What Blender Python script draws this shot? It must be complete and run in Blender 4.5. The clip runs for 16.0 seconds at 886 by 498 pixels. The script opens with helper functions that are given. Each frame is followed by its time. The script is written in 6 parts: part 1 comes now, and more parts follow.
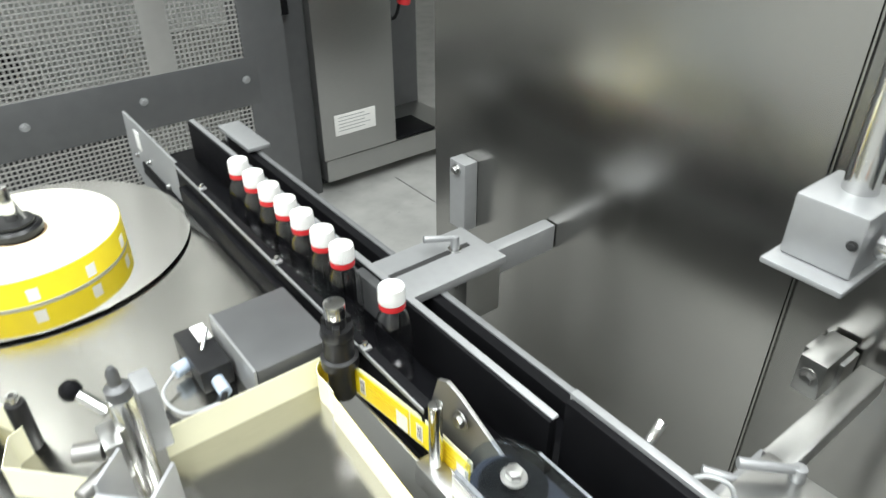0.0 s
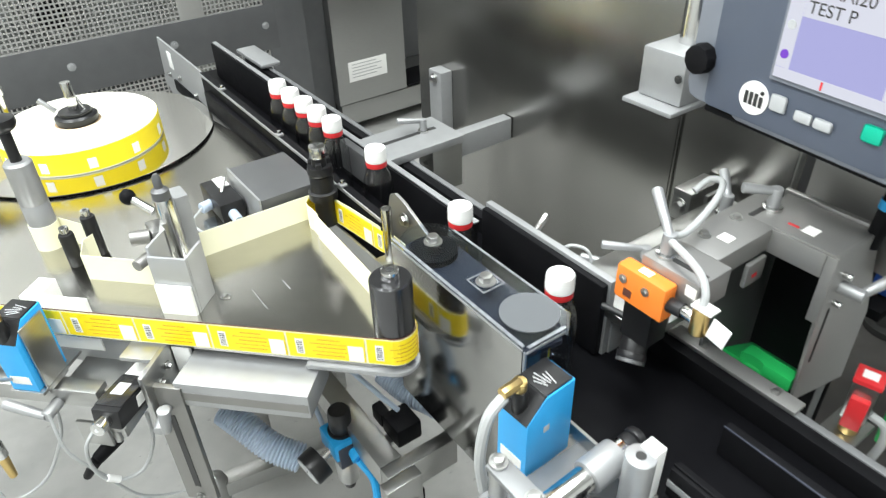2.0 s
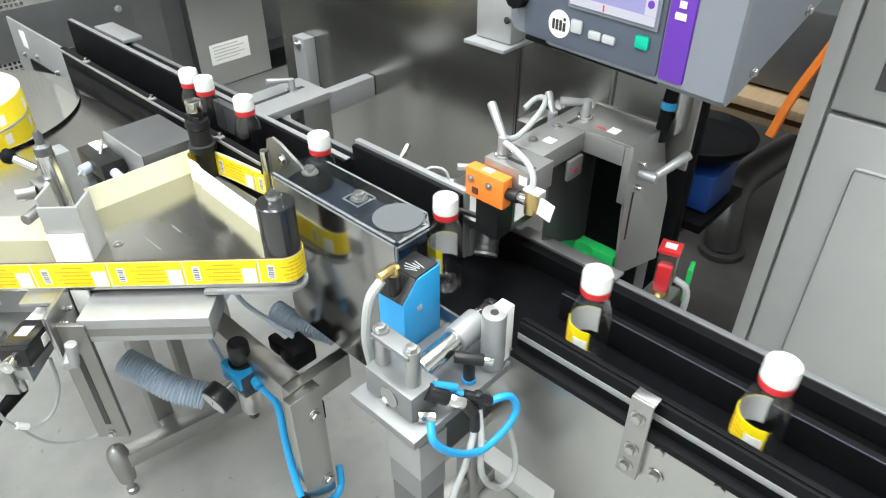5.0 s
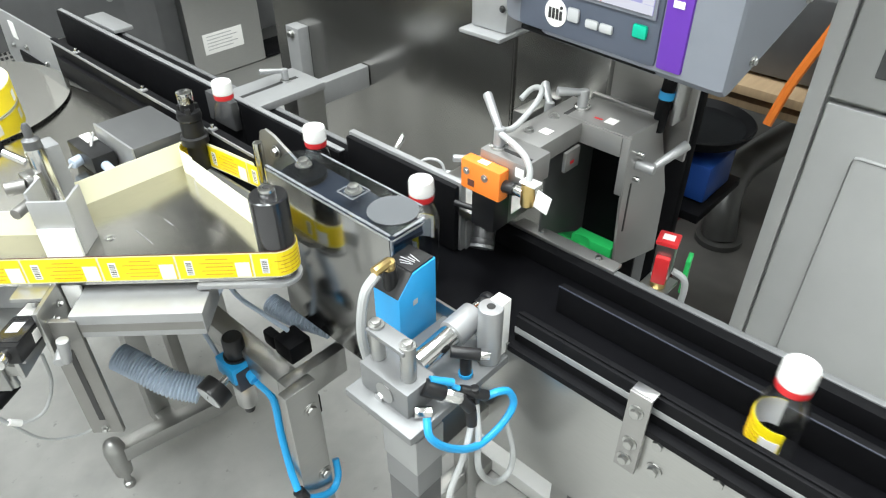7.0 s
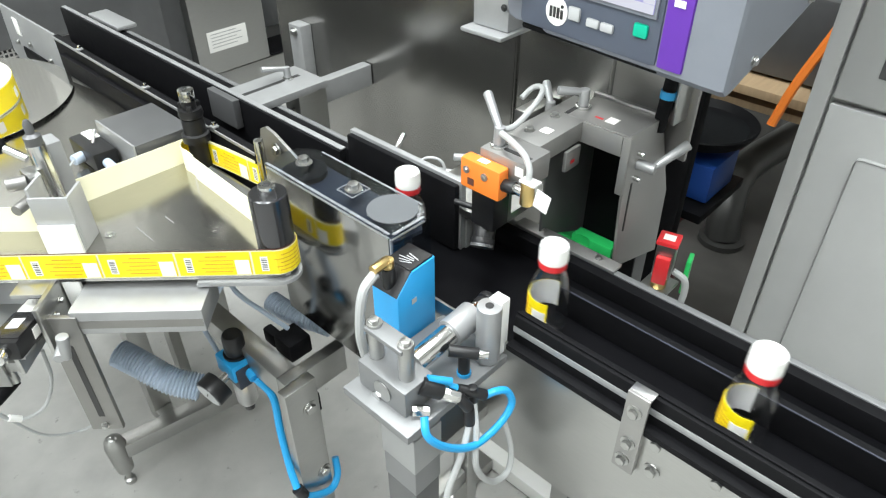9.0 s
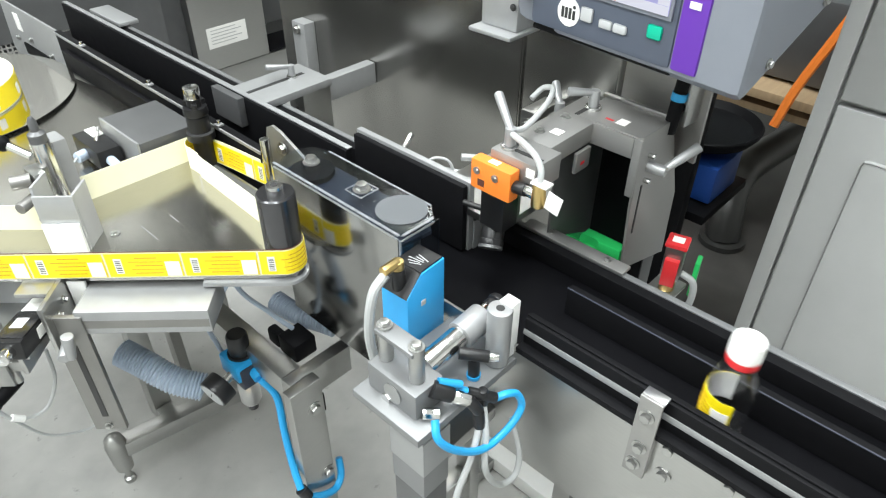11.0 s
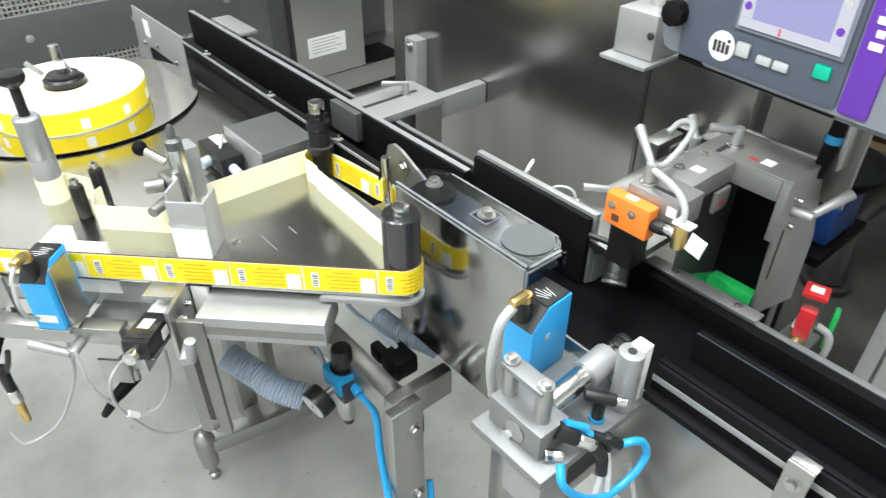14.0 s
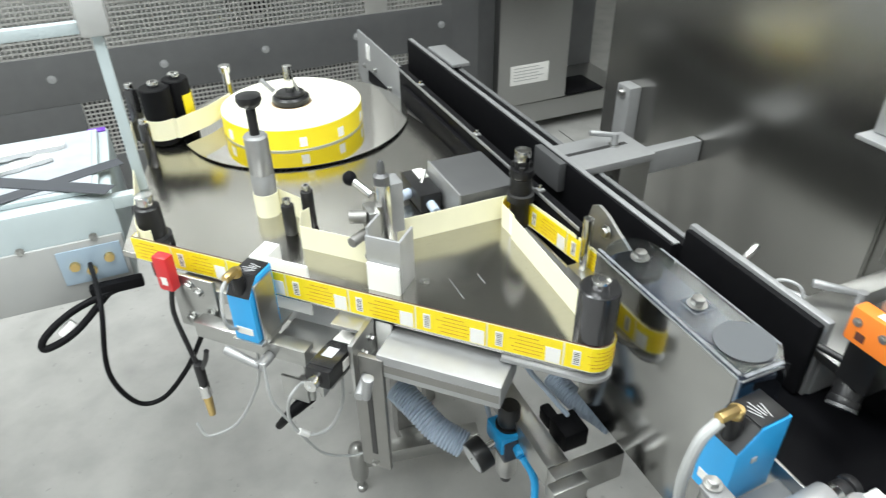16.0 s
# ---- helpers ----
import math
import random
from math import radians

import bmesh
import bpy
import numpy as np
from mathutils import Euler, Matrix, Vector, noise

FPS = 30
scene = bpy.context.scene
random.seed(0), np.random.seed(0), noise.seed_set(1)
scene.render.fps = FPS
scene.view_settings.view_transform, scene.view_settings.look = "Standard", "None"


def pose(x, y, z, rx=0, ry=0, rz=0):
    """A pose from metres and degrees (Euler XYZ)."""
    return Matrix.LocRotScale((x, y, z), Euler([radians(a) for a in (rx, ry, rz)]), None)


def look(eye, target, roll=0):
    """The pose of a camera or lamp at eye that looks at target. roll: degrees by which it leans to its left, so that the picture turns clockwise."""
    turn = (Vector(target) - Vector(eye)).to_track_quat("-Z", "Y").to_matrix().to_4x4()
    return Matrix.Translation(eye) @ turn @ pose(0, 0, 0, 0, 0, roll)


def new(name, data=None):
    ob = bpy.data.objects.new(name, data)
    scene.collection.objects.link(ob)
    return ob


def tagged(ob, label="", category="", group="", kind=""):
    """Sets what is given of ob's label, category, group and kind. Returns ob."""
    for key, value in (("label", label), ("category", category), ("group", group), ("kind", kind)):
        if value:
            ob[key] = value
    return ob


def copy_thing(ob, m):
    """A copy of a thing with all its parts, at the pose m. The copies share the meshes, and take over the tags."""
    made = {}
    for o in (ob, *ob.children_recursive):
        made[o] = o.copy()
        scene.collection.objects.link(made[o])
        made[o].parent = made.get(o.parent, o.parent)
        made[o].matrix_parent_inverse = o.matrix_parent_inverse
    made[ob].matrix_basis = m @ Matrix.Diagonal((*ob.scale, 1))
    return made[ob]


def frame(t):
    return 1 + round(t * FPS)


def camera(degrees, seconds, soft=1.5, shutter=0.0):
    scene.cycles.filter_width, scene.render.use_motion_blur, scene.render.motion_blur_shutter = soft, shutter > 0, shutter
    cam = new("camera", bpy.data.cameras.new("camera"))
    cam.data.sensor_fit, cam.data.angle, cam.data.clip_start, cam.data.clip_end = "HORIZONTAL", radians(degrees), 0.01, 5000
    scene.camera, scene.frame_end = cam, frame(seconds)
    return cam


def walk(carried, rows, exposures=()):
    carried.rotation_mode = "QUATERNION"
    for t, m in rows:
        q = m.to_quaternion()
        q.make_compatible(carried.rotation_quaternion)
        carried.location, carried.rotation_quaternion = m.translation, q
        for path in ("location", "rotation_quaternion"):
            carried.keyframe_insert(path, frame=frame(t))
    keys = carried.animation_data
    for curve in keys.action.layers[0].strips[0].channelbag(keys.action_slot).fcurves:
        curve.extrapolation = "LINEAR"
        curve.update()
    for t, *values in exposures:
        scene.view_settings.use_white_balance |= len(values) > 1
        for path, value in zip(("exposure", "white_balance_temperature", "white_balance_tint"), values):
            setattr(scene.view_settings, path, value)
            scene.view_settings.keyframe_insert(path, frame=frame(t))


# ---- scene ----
cam = camera(66.1, 16.0, 1.2, 0.5)
METRES, EYE, TILT, LEAN, TURN = 0.72, 1.55, 0.0, 0.0, -37.6
ROWS = [
    (0.0, 0.0, 0.0, 0.0, -0.11, -32.61, 0.18),
    (0.5, 0.0838, -0.1286, -0.0212, 3.98, -33.04, 0.63),
    (1.0, 0.1424, -0.2528, -0.0285, 5.01, -32.98, 1.23),
    (1.5, 0.1723, -0.3491, -0.0352, 4.33, -34.76, 0.66),
    (2.0, 0.1514, -0.4287, -0.0109, 1.81, -34.92, 1.63),
    (2.5, 0.138, -0.5099, -0.0132, -1.22, -35.76, 0.68),
    (3.0, 0.1452, -0.5778, -0.0158, -4.22, -36.41, 0.32),
    (3.5, 0.1588, -0.6189, -0.0153, -7.07, -36.37, 0.04),
    (6.0, 0.1547, -0.6531, -0.0113, -9.6, -36.14, 0.18),
    (6.5, 0.1589, -0.6511, -0.0124, -9.85, -36.51, 0.05),
    (7.0, 0.1606, -0.6337, -0.0154, -9.63, -36.98, 0.26),
    (7.5, 0.1682, -0.6263, -0.0171, -9.75, -37.1, 0.41),
    (8.0, 0.1712, -0.6294, -0.0167, -9.35, -37.11, 0.32),
    (8.5, 0.1687, -0.6337, -0.0161, -9.04, -37.11, 0.21),
    (9.0, 0.1683, -0.6339, -0.0169, -9.16, -37.05, 0.17),
    (11.5, 0.1376, -0.6149, -0.0161, -9.25, -37.27, -0.37),
    (12.0, 0.1251, -0.6078, -0.0174, -9.34, -37.07, -0.32),
    (12.5, 0.1074, -0.5946, -0.0191, -8.75, -37.08, -0.47),
    (13.0, 0.087, -0.5813, -0.0208, -7.41, -37.38, -0.81),
    (13.5, 0.0685, -0.5768, -0.0193, -5.61, -36.77, -0.36),
    (14.0, 0.0545, -0.5745, -0.0098, -2.31, -36.2, -0.12),
    (14.5, 0.0442, -0.5663, 0.0, 1.61, -35.62, 0.02),
    (15.0, 0.0295, -0.545, 0.0132, 5.58, -34.73, 0.17),
    (15.5, 0.015, -0.518, 0.0184, 9.31, -34.33, 0.63),
    (16.0, -0.0048, -0.4876, 0.0175, 14.04, -34.39, 0.79),
]
walk(cam, [(t, pose(0, 0, EYE, TILT, LEAN, TURN) @ pose(METRES * x, METRES * y, METRES * z, 90 + pitch, roll, yaw)) for t, x, y, z, yaw, pitch, roll in ROWS],
     exposures=[(0, -0.14), (1.5, -0.06), (3, -0.02), (9, 0.0), (13, -0.01), (14.5, -0.15), (15.5, -0.35), (16, -0.34)])

# ---- light ----
world = bpy.data.worlds.new("hall")
scene.world = world
world.use_nodes = True
wbg = world.node_tree.nodes["Background"]
wbg.inputs[0].default_value = (0.95, 0.98, 1.0, 1)
wbg.inputs[1].default_value = 0.35


def lamp(name, place, target, sx, sy, power, colour=(1, 0.98, 0.95)):
    data = bpy.data.lights.new(name, "AREA")
    data.shape, data.size, data.size_y, data.energy, data.color = "RECTANGLE", sx, sy, power, colour
    ob = new(name, data)
    ob.matrix_world = look(place, target)
    return ob


for lx, ly, power in ((-1.0, -0.6, 84), (-1.0, 1.6, 88), (0.5, 0.2, 78), (2.0, -0.8, 50), (-2.6, 0.6, 72)):
    lamp("ceiling_light", (lx, ly, 3.45), (lx, ly + 0.01, 0), 0.6, 1.9, power, (0.95, 1.0, 1.0))


# ---- materials ----
def material(name, colour, rough=0.5, metal=0.0, vary=0.15, scale=30.0, bump=0.0, bump_scale=200.0, brushed=None,
             rough_vary=0.1, transmission=0.0, ior=1.45, coat=0.0, emit=0.0, glow=None, spec=0.5):
    m = bpy.data.materials.new(name)
    m.use_nodes = True
    nt = m.node_tree
    b = nt.nodes["Principled BSDF"]
    tc = nt.nodes.new("ShaderNodeTexCoord")
    mp = nt.nodes.new("ShaderNodeMapping")
    nt.links.new(tc.outputs["Object"], mp.inputs[0])
    if brushed:
        mp.inputs["Scale"].default_value = brushed
    n1 = nt.nodes.new("ShaderNodeTexNoise")
    n1.inputs["Scale"].default_value, n1.inputs["Detail"].default_value = scale, 5
    nt.links.new(mp.outputs[0], n1.inputs[0])
    n2 = nt.nodes.new("ShaderNodeTexNoise")
    n2.inputs["Scale"].default_value, n2.inputs["Detail"].default_value = 3.0, 4
    nt.links.new(tc.outputs["Object"], n2.inputs[0])
    add = nt.nodes.new("ShaderNodeMath")
    add.operation = "ADD"
    nt.links.new(n1.outputs[0], add.inputs[0])
    nt.links.new(n2.outputs[0], add.inputs[1])
    rng = nt.nodes.new("ShaderNodeMapRange")
    rng.inputs[1].default_value, rng.inputs[2].default_value = 0.6, 1.4
    rng.inputs[3].default_value, rng.inputs[4].default_value = 1 - vary, 1 + vary
    nt.links.new(add.outputs[0], rng.inputs[0])
    mul = nt.nodes.new("ShaderNodeVectorMath")
    mul.operation = "SCALE"
    mul.inputs[0].default_value = colour
    nt.links.new(rng.outputs[0], mul.inputs["Scale"])
    nt.links.new(mul.outputs[0], b.inputs["Base Color"])
    rr = nt.nodes.new("ShaderNodeMapRange")
    rr.inputs[1].default_value, rr.inputs[2].default_value = 0.6, 1.4
    rr.inputs[3].default_value, rr.inputs[4].default_value = max(0.02, rough - rough_vary * rough), min(1, rough + rough_vary * rough)
    nt.links.new(add.outputs[0], rr.inputs[0])
    nt.links.new(rr.outputs[0], b.inputs["Roughness"])
    b.inputs["Metallic"].default_value = metal
    b.inputs["IOR"].default_value = ior
    b.inputs["Transmission Weight"].default_value = transmission
    b.inputs["Coat Weight"].default_value = coat
    b.inputs["Specular IOR Level"].default_value = spec
    if emit:
        b.inputs["Emission Color"].default_value = (*(glow or colour), 1)
        b.inputs["Emission Strength"].default_value = emit
    if bump:
        n3 = nt.nodes.new("ShaderNodeTexNoise")
        n3.inputs["Scale"].default_value = bump_scale
        nt.links.new(mp.outputs[0], n3.inputs[0])
        bp = nt.nodes.new("ShaderNodeBump")
        bp.inputs["Strength"].default_value, bp.inputs["Distance"].default_value = bump, 0.001
        nt.links.new(n3.outputs[0], bp.inputs["Height"])
        nt.links.new(bp.outputs[0], b.inputs["Normal"])
    return m


STEEL = material("brushed_steel", (0.44, 0.44, 0.43), 0.32, 1.0, 0.06, 40, 0.02, 300, (1, 1, 14))
PLATE = material("guard_steel", (0.355, 0.35, 0.335), 0.24, 1.0, 0.05, 6, 0.0)
TABLE = material("table_steel", (0.50, 0.49, 0.46), 0.17, 1.0, 0.06, 30, 0.04, 300, (1, 12, 1))
CHROME = material("polished_steel", (0.68, 0.68, 0.67), 0.16, 1.0, 0.05)
ALU = material("anodised_aluminium", (0.36, 0.365, 0.37), 0.42, 0.5, 0.06, 60)
DARKSTEEL = material("dark_painted_steel", (0.13, 0.132, 0.135), 0.42, 0.5, 0.1, 20)
GREYPAINT = material("grey_paint", (0.40, 0.405, 0.40), 0.42, 0.0, 0.04, 20, 0.03, 400)
BLACK = material("black_plastic", (0.007, 0.007, 0.008), 0.5, 0.0, 0.2, 60, 0.05, 300, spec=0.10)
SATIN = material("satin_black_plastic", (0.014, 0.014, 0.015), 0.34, 0.0, 0.2, 60, 0.03, 300, spec=0.45)
RUBBER = material("black_belt_rubber", (0.005, 0.005, 0.006), 0.42, 0.0, 0.2, 50, 0.03, 500, spec=0.07)
PIPE = material("dull_grey_pipe", (0.05, 0.05, 0.048), 0.36, 0.0, 0.25, 12)
CONCRETE = material("concrete_floor", (0.415, 0.412, 0.395), 0.6, 0.0, 0.22, 9, 0.15, 80)


def stain(m, scale, low, high, dark):
    """Adds sparse dark marks of their own shape to a material's colour."""
    nt = m.node_tree
    b = nt.nodes["Principled BSDF"]
    old = b.inputs["Base Color"].links[0].from_socket
    tc, no = nt.nodes.new("ShaderNodeTexCoord"), nt.nodes.new("ShaderNodeTexNoise")
    no.inputs["Scale"].default_value, no.inputs["Detail"].default_value, no.inputs["Roughness"].default_value = scale, 6, 0.65
    nt.links.new(tc.outputs["Object"], no.inputs[0])
    rg, sc = nt.nodes.new("ShaderNodeMapRange"), nt.nodes.new("ShaderNodeVectorMath")
    rg.inputs[1].default_value, rg.inputs[2].default_value = low, high
    rg.inputs[3].default_value, rg.inputs[4].default_value = 1.0, dark
    sc.operation = "SCALE"
    nt.links.new(no.outputs[0], rg.inputs[0])
    nt.links.new(old, sc.inputs[0])
    nt.links.new(rg.outputs[0], sc.inputs["Scale"])
    nt.links.new(sc.outputs[0], b.inputs["Base Color"])


stain(CONCRETE, 26.0, 0.64, 0.72, 0.62)
stain(CONCRETE, 4.5, 0.56, 0.74, 0.84)
WHITE = material("white_plastic", (0.82, 0.82, 0.80), 0.35, 0.0, 0.03)
RED = material("red_plastic", (0.62, 0.03, 0.035), 0.35, 0.0, 0.06)
YELLOW = material("yellow_label", (0.92, 0.73, 0.012), 0.34, 0.0, 0.03)
LINER = material("pale_yellow_liner_paper", (0.87, 0.84, 0.62), 0.45, 0.0, 0.03, 40)
PAPER = material("white_paper", (0.84, 0.83, 0.80), 0.5, 0.0, 0.02)
BLUE = material("blue_sensor_plastic", (0.035, 0.38, 0.80), 0.35, 0.0, 0.04)
HOSE = material("blue_hose", (0.02, 0.30, 0.62), 0.3, 0.0, 0.04)
ORANGE = material("orange_sensor_plastic", (0.85, 0.22, 0.03), 0.4, 0.0, 0.05)
GREEN = material("green_plastic", (0.02, 0.42, 0.10), 0.4, 0.0, 0.05)
BRASS = material("brass", (0.66, 0.48, 0.20), 0.3, 1.0, 0.08)
CABLE = material("pale_grey_cable", (0.40, 0.41, 0.41), 0.4, 0.0, 0.03)
DUCT = material("grey_blue_corrugated_hose", (0.40, 0.47, 0.57), 0.4, 0.0, 0.06)


def clear(name, tint, gloss, rough=0.03, power=3.0, least=0.05):
    """Thin clear plastic: lets light through, with a gloss that grows at grazing angles."""
    m = bpy.data.materials.new(name)
    m.use_nodes = True
    nt = m.node_tree
    nt.nodes.remove(nt.nodes["Principled BSDF"])
    tr, gl = nt.nodes.new("ShaderNodeBsdfTransparent"), nt.nodes.new("ShaderNodeBsdfGlossy")
    tr.inputs[0].default_value, gl.inputs["Roughness"].default_value = (*tint, 1), rough
    lw, mx = nt.nodes.new("ShaderNodeLayerWeight"), nt.nodes.new("ShaderNodeMixShader")
    pw, rg = nt.nodes.new("ShaderNodeMath"), nt.nodes.new("ShaderNodeMapRange")
    pw.operation, pw.inputs[1].default_value = "POWER", power
    rg.inputs[3].default_value, rg.inputs[4].default_value = least, gloss
    nt.links.new(lw.outputs["Facing"], pw.inputs[0])
    nt.links.new(pw.outputs[0], rg.inputs[0])
    nt.links.new(rg.outputs[0], mx.inputs[0])
    nt.links.new(tr.outputs[0], mx.inputs[1])
    nt.links.new(gl.outputs[0], mx.inputs[2])
    nt.links.new(mx.outputs[0], nt.nodes["Material Output"].inputs[0])
    return m


GLASS = clear("clear_plastic", (0.985, 0.987, 0.99), 0.85, 0.14, 2.4, 0.08)
BOWL = clear("clear_bowl_plastic", (0.90, 0.90, 0.88), 0.8, 0.3, 1.2, 0.2)
CHUTE = material("satin_chute_steel", (0.34, 0.335, 0.325), 0.48, 0.75, 0.05, 40, 0.02, 300, (1, 1, 14))
GATE = material("light_grey_gate_metal", (0.42, 0.425, 0.435), 0.4, 0.45, 0.05, 40)
BACKING = material("white_label_backing", (0.93, 0.93, 0.92), 0.5, 0.0, 0.01)
ROLLER = material("polished_black_roller", (0.10, 0.10, 0.105), 0.2, 0.85, 0.05)
GREYALU = material("dull_aluminium", (0.25, 0.255, 0.26), 0.5, 0.6, 0.08, 50)
PLEXI = clear("clear_acrylic", (0.80, 0.84, 0.88), 0.6, 0.08)
FROST = material("frosted_acrylic", (0.105, 0.112, 0.12), 0.55, 0.0, 0.04)
HMI = material("dark_blue_grey_housing", (0.085, 0.10, 0.135), 0.45, 0.0, 0.05, 40, 0.05, 500)
HMISIDE = material("mid_grey_housing", (0.20, 0.215, 0.25), 0.45, 0.0, 0.05, 40, 0.05, 500)
PURPLE = material("purple_stripe", (0.13, 0.035, 0.38), 0.4, 0.0, 0.04)
BUTTON = material("grey_button", (0.45, 0.46, 0.47), 0.4, 0.0, 0.03)
SCREEN = material("lit_screen", (0.03, 0.03, 0.05), 0.25, 0.0, 0.0, emit=0.75, glow=(0.50, 0.50, 0.90))
WALL = material("hall_wall_paint", (0.74, 0.74, 0.72), 0.6, 0.0, 0.05, 5)
WOOD = material("pale_wood", (0.42, 0.30, 0.18), 0.55, 0.0, 0.15, 8, 0.1, 60, (1, 12, 1))
DEEPBLUE = material("blue_bin_plastic", (0.02, 0.08, 0.35), 0.4, 0.0, 0.05)
INK = material("black_ink", (0.03, 0.03, 0.03), 0.5, 0.0, 0.0)


NAVY = material("dark_blue_grey_plate", (0.035, 0.04, 0.055), 0.4, 0.0, 0.1, 40)


# ---- mesh helpers ----
def mesh_object(name, bm, mat, smooth=None):
    me = bpy.data.meshes.new(name)
    bmesh.ops.recalc_face_normals(bm, faces=bm.faces)
    if smooth:
        for f in bm.faces:
            f.smooth = True
        for e in bm.edges:
            if len(e.link_faces) == 2 and e.calc_face_angle(0) > radians(smooth):
                e.smooth = False
    bm.to_mesh(me)
    bm.free()
    me.materials.append(mat)
    return new(name, me)


def part(name, bm, mat, parent=None, label="", smooth=35):
    ob = mesh_object(name, bm, mat, smooth)
    if parent is not None:
        ob.parent = parent
    if label:
        ob["label"] = label
    return ob


def thing(name, label, category, m=None, group="", kind=""):
    """An empty at a thing's base."""
    ob = new(name)
    ob.empty_display_size = 0.05
    if m is not None:
        ob.matrix_world = m
    return tagged(ob, label, category, group, kind)


def box(x0, x1, y0, y1, z0, z1, bevel=0.0015, m=None, bm=None):
    out = bm or bmesh.new()
    t = Matrix.LocRotScale(((x0 + x1) / 2, (y0 + y1) / 2, (z0 + z1) / 2), None, (abs(x1 - x0), abs(y1 - y0), abs(z1 - z0)))
    made = bmesh.ops.create_cube(out, size=1, matrix=(m @ t) if m is not None else t)
    if bevel:
        edges = list({e for v in made["verts"] for e in v.link_edges})
        bmesh.ops.bevel(out, geom=edges, offset=bevel, segments=2, affect="EDGES", profile=0.6)
    return out


def cyl(p, q, r, r2=None, seg=24, bevel=0.0, bm=None):
    """A cylinder or cone from p to q."""
    out = bm or bmesh.new()
    p, q = Vector(p), Vector(q)
    d = q - p
    m = Matrix.Translation((p + q) / 2) @ d.to_track_quat("Z", "Y").to_matrix().to_4x4()
    made = bmesh.ops.create_cone(out, cap_ends=True, segments=seg, radius1=r, radius2=r if r2 is None else r2, depth=d.length, matrix=m)
    if bevel:
        edges = list({e for v in made["verts"] for e in v.link_edges if any(len(f.verts) > 4 for f in e.link_faces)})
        bmesh.ops.bevel(out, geom=edges, offset=bevel, segments=2, affect="EDGES", profile=0.6)
    return out


def lathe(profile, seg=32, m=None, bm=None, cap=True):
    """Turns (radius, height) pairs round z."""
    out = bm or bmesh.new()
    m = m or Matrix()
    rings = [[out.verts.new(m @ Vector((r * math.cos(2 * math.pi * i / seg), r * math.sin(2 * math.pi * i / seg), z))) for i in range(seg)] for r, z in profile]
    for a, b in zip(rings, rings[1:]):
        for i in range(seg):
            out.faces.new((a[i], a[(i + 1) % seg], b[(i + 1) % seg], b[i]))
    if cap:
        out.faces.new(rings[0][::-1])
        out.faces.new(rings[-1])
    return out


def prism(points, z0, z1, bevel=0.0, m=None, bm=None):
    """An outline in the plane, raised from z0 to z1."""
    out = bm or bmesh.new()
    m = m or Matrix()
    lo = [out.verts.new(m @ Vector((x, y, z0))) for x, y in points]
    hi = [out.verts.new(m @ Vector((x, y, z1))) for x, y in points]
    n = len(points)
    faces = [out.faces.new(lo[::-1]), out.faces.new(hi)]
    faces += [out.faces.new((lo[i], lo[(i + 1) % n], hi[(i + 1) % n], hi[i])) for i in range(n)]
    if bevel:
        edges = list({e for f in faces[:2] for e in f.edges})
        bmesh.ops.bevel(out, geom=edges, offset=bevel, segments=2, affect="EDGES", profile=0.6)
    return out


def curve_points(ctrl, n=8):
    """Catmull-Rom points through ctrl."""
    c = [Vector(p) for p in ctrl]
    c = [c[0] * 2 - c[1]] + c + [c[-1] * 2 - c[-2]]
    out = []
    for i in range(1, len(c) - 2):
        for k in range(n):
            t = k / n
            a, b, d, e = c[i - 1], c[i], c[i + 1], c[i + 2]
            out.append(0.5 * (2 * b + (d - a) * t + (2 * a - 5 * b + 4 * d - e) * t * t + (3 * b - a - 3 * d + e) * t ** 3))
    return out + [c[-2]]


def tube(ctrl, r, n=8, seg=10, ripple=0.0, bm=None):
    """A round hose through the points; ripple makes it corrugated."""
    out = bm or bmesh.new()
    pts = curve_points(ctrl, n)
    up, rings = Vector((0.13, 0.31, 0.94)).normalized(), []
    for i, p in enumerate(pts):
        d = (pts[min(i + 1, len(pts) - 1)] - pts[max(i - 1, 0)]).normalized()
        u = (up - d * up.dot(d)).normalized()
        w, up = d.cross(u), u
        rad = r * (1 + (ripple if i % 2 else 0))
        rings.append([out.verts.new(p + rad * (math.cos(2 * math.pi * k / seg) * u + math.sin(2 * math.pi * k / seg) * w)) for k in range(seg)])
    for a, b in zip(rings, rings[1:]):
        for k in range(seg):
            out.faces.new((a[k], a[(k + 1) % seg], b[(k + 1) % seg], b[k]))
    out.faces.new(rings[0][::-1])
    out.faces.new(rings[-1])
    return out


def ribbon(path, z0, z1, thick=0.0012, bm=None):
    """A standing band along a path in plan."""
    out = bm or bmesh.new()
    pts = [Vector((x, y, 0)) for x, y in path]
    cols = []
    for i, p in enumerate(pts):
        d = (pts[min(i + 1, len(pts) - 1)] - pts[max(i - 1, 0)]).normalized()
        s = Vector((-d.y, d.x, 0)) * thick / 2
        cols.append([out.verts.new(p + k * s + Vector((0, 0, z))) for k, z in ((-1, z0), (1, z0), (1, z1), (-1, z1))])
    for a, b in zip(cols, cols[1:]):
        for k in range(4):
            out.faces.new((a[k], a[(k + 1) % 4], b[(k + 1) % 4], b[k]))
    out.faces.new(cols[0])
    out.faces.new(cols[-1][::-1])
    return out


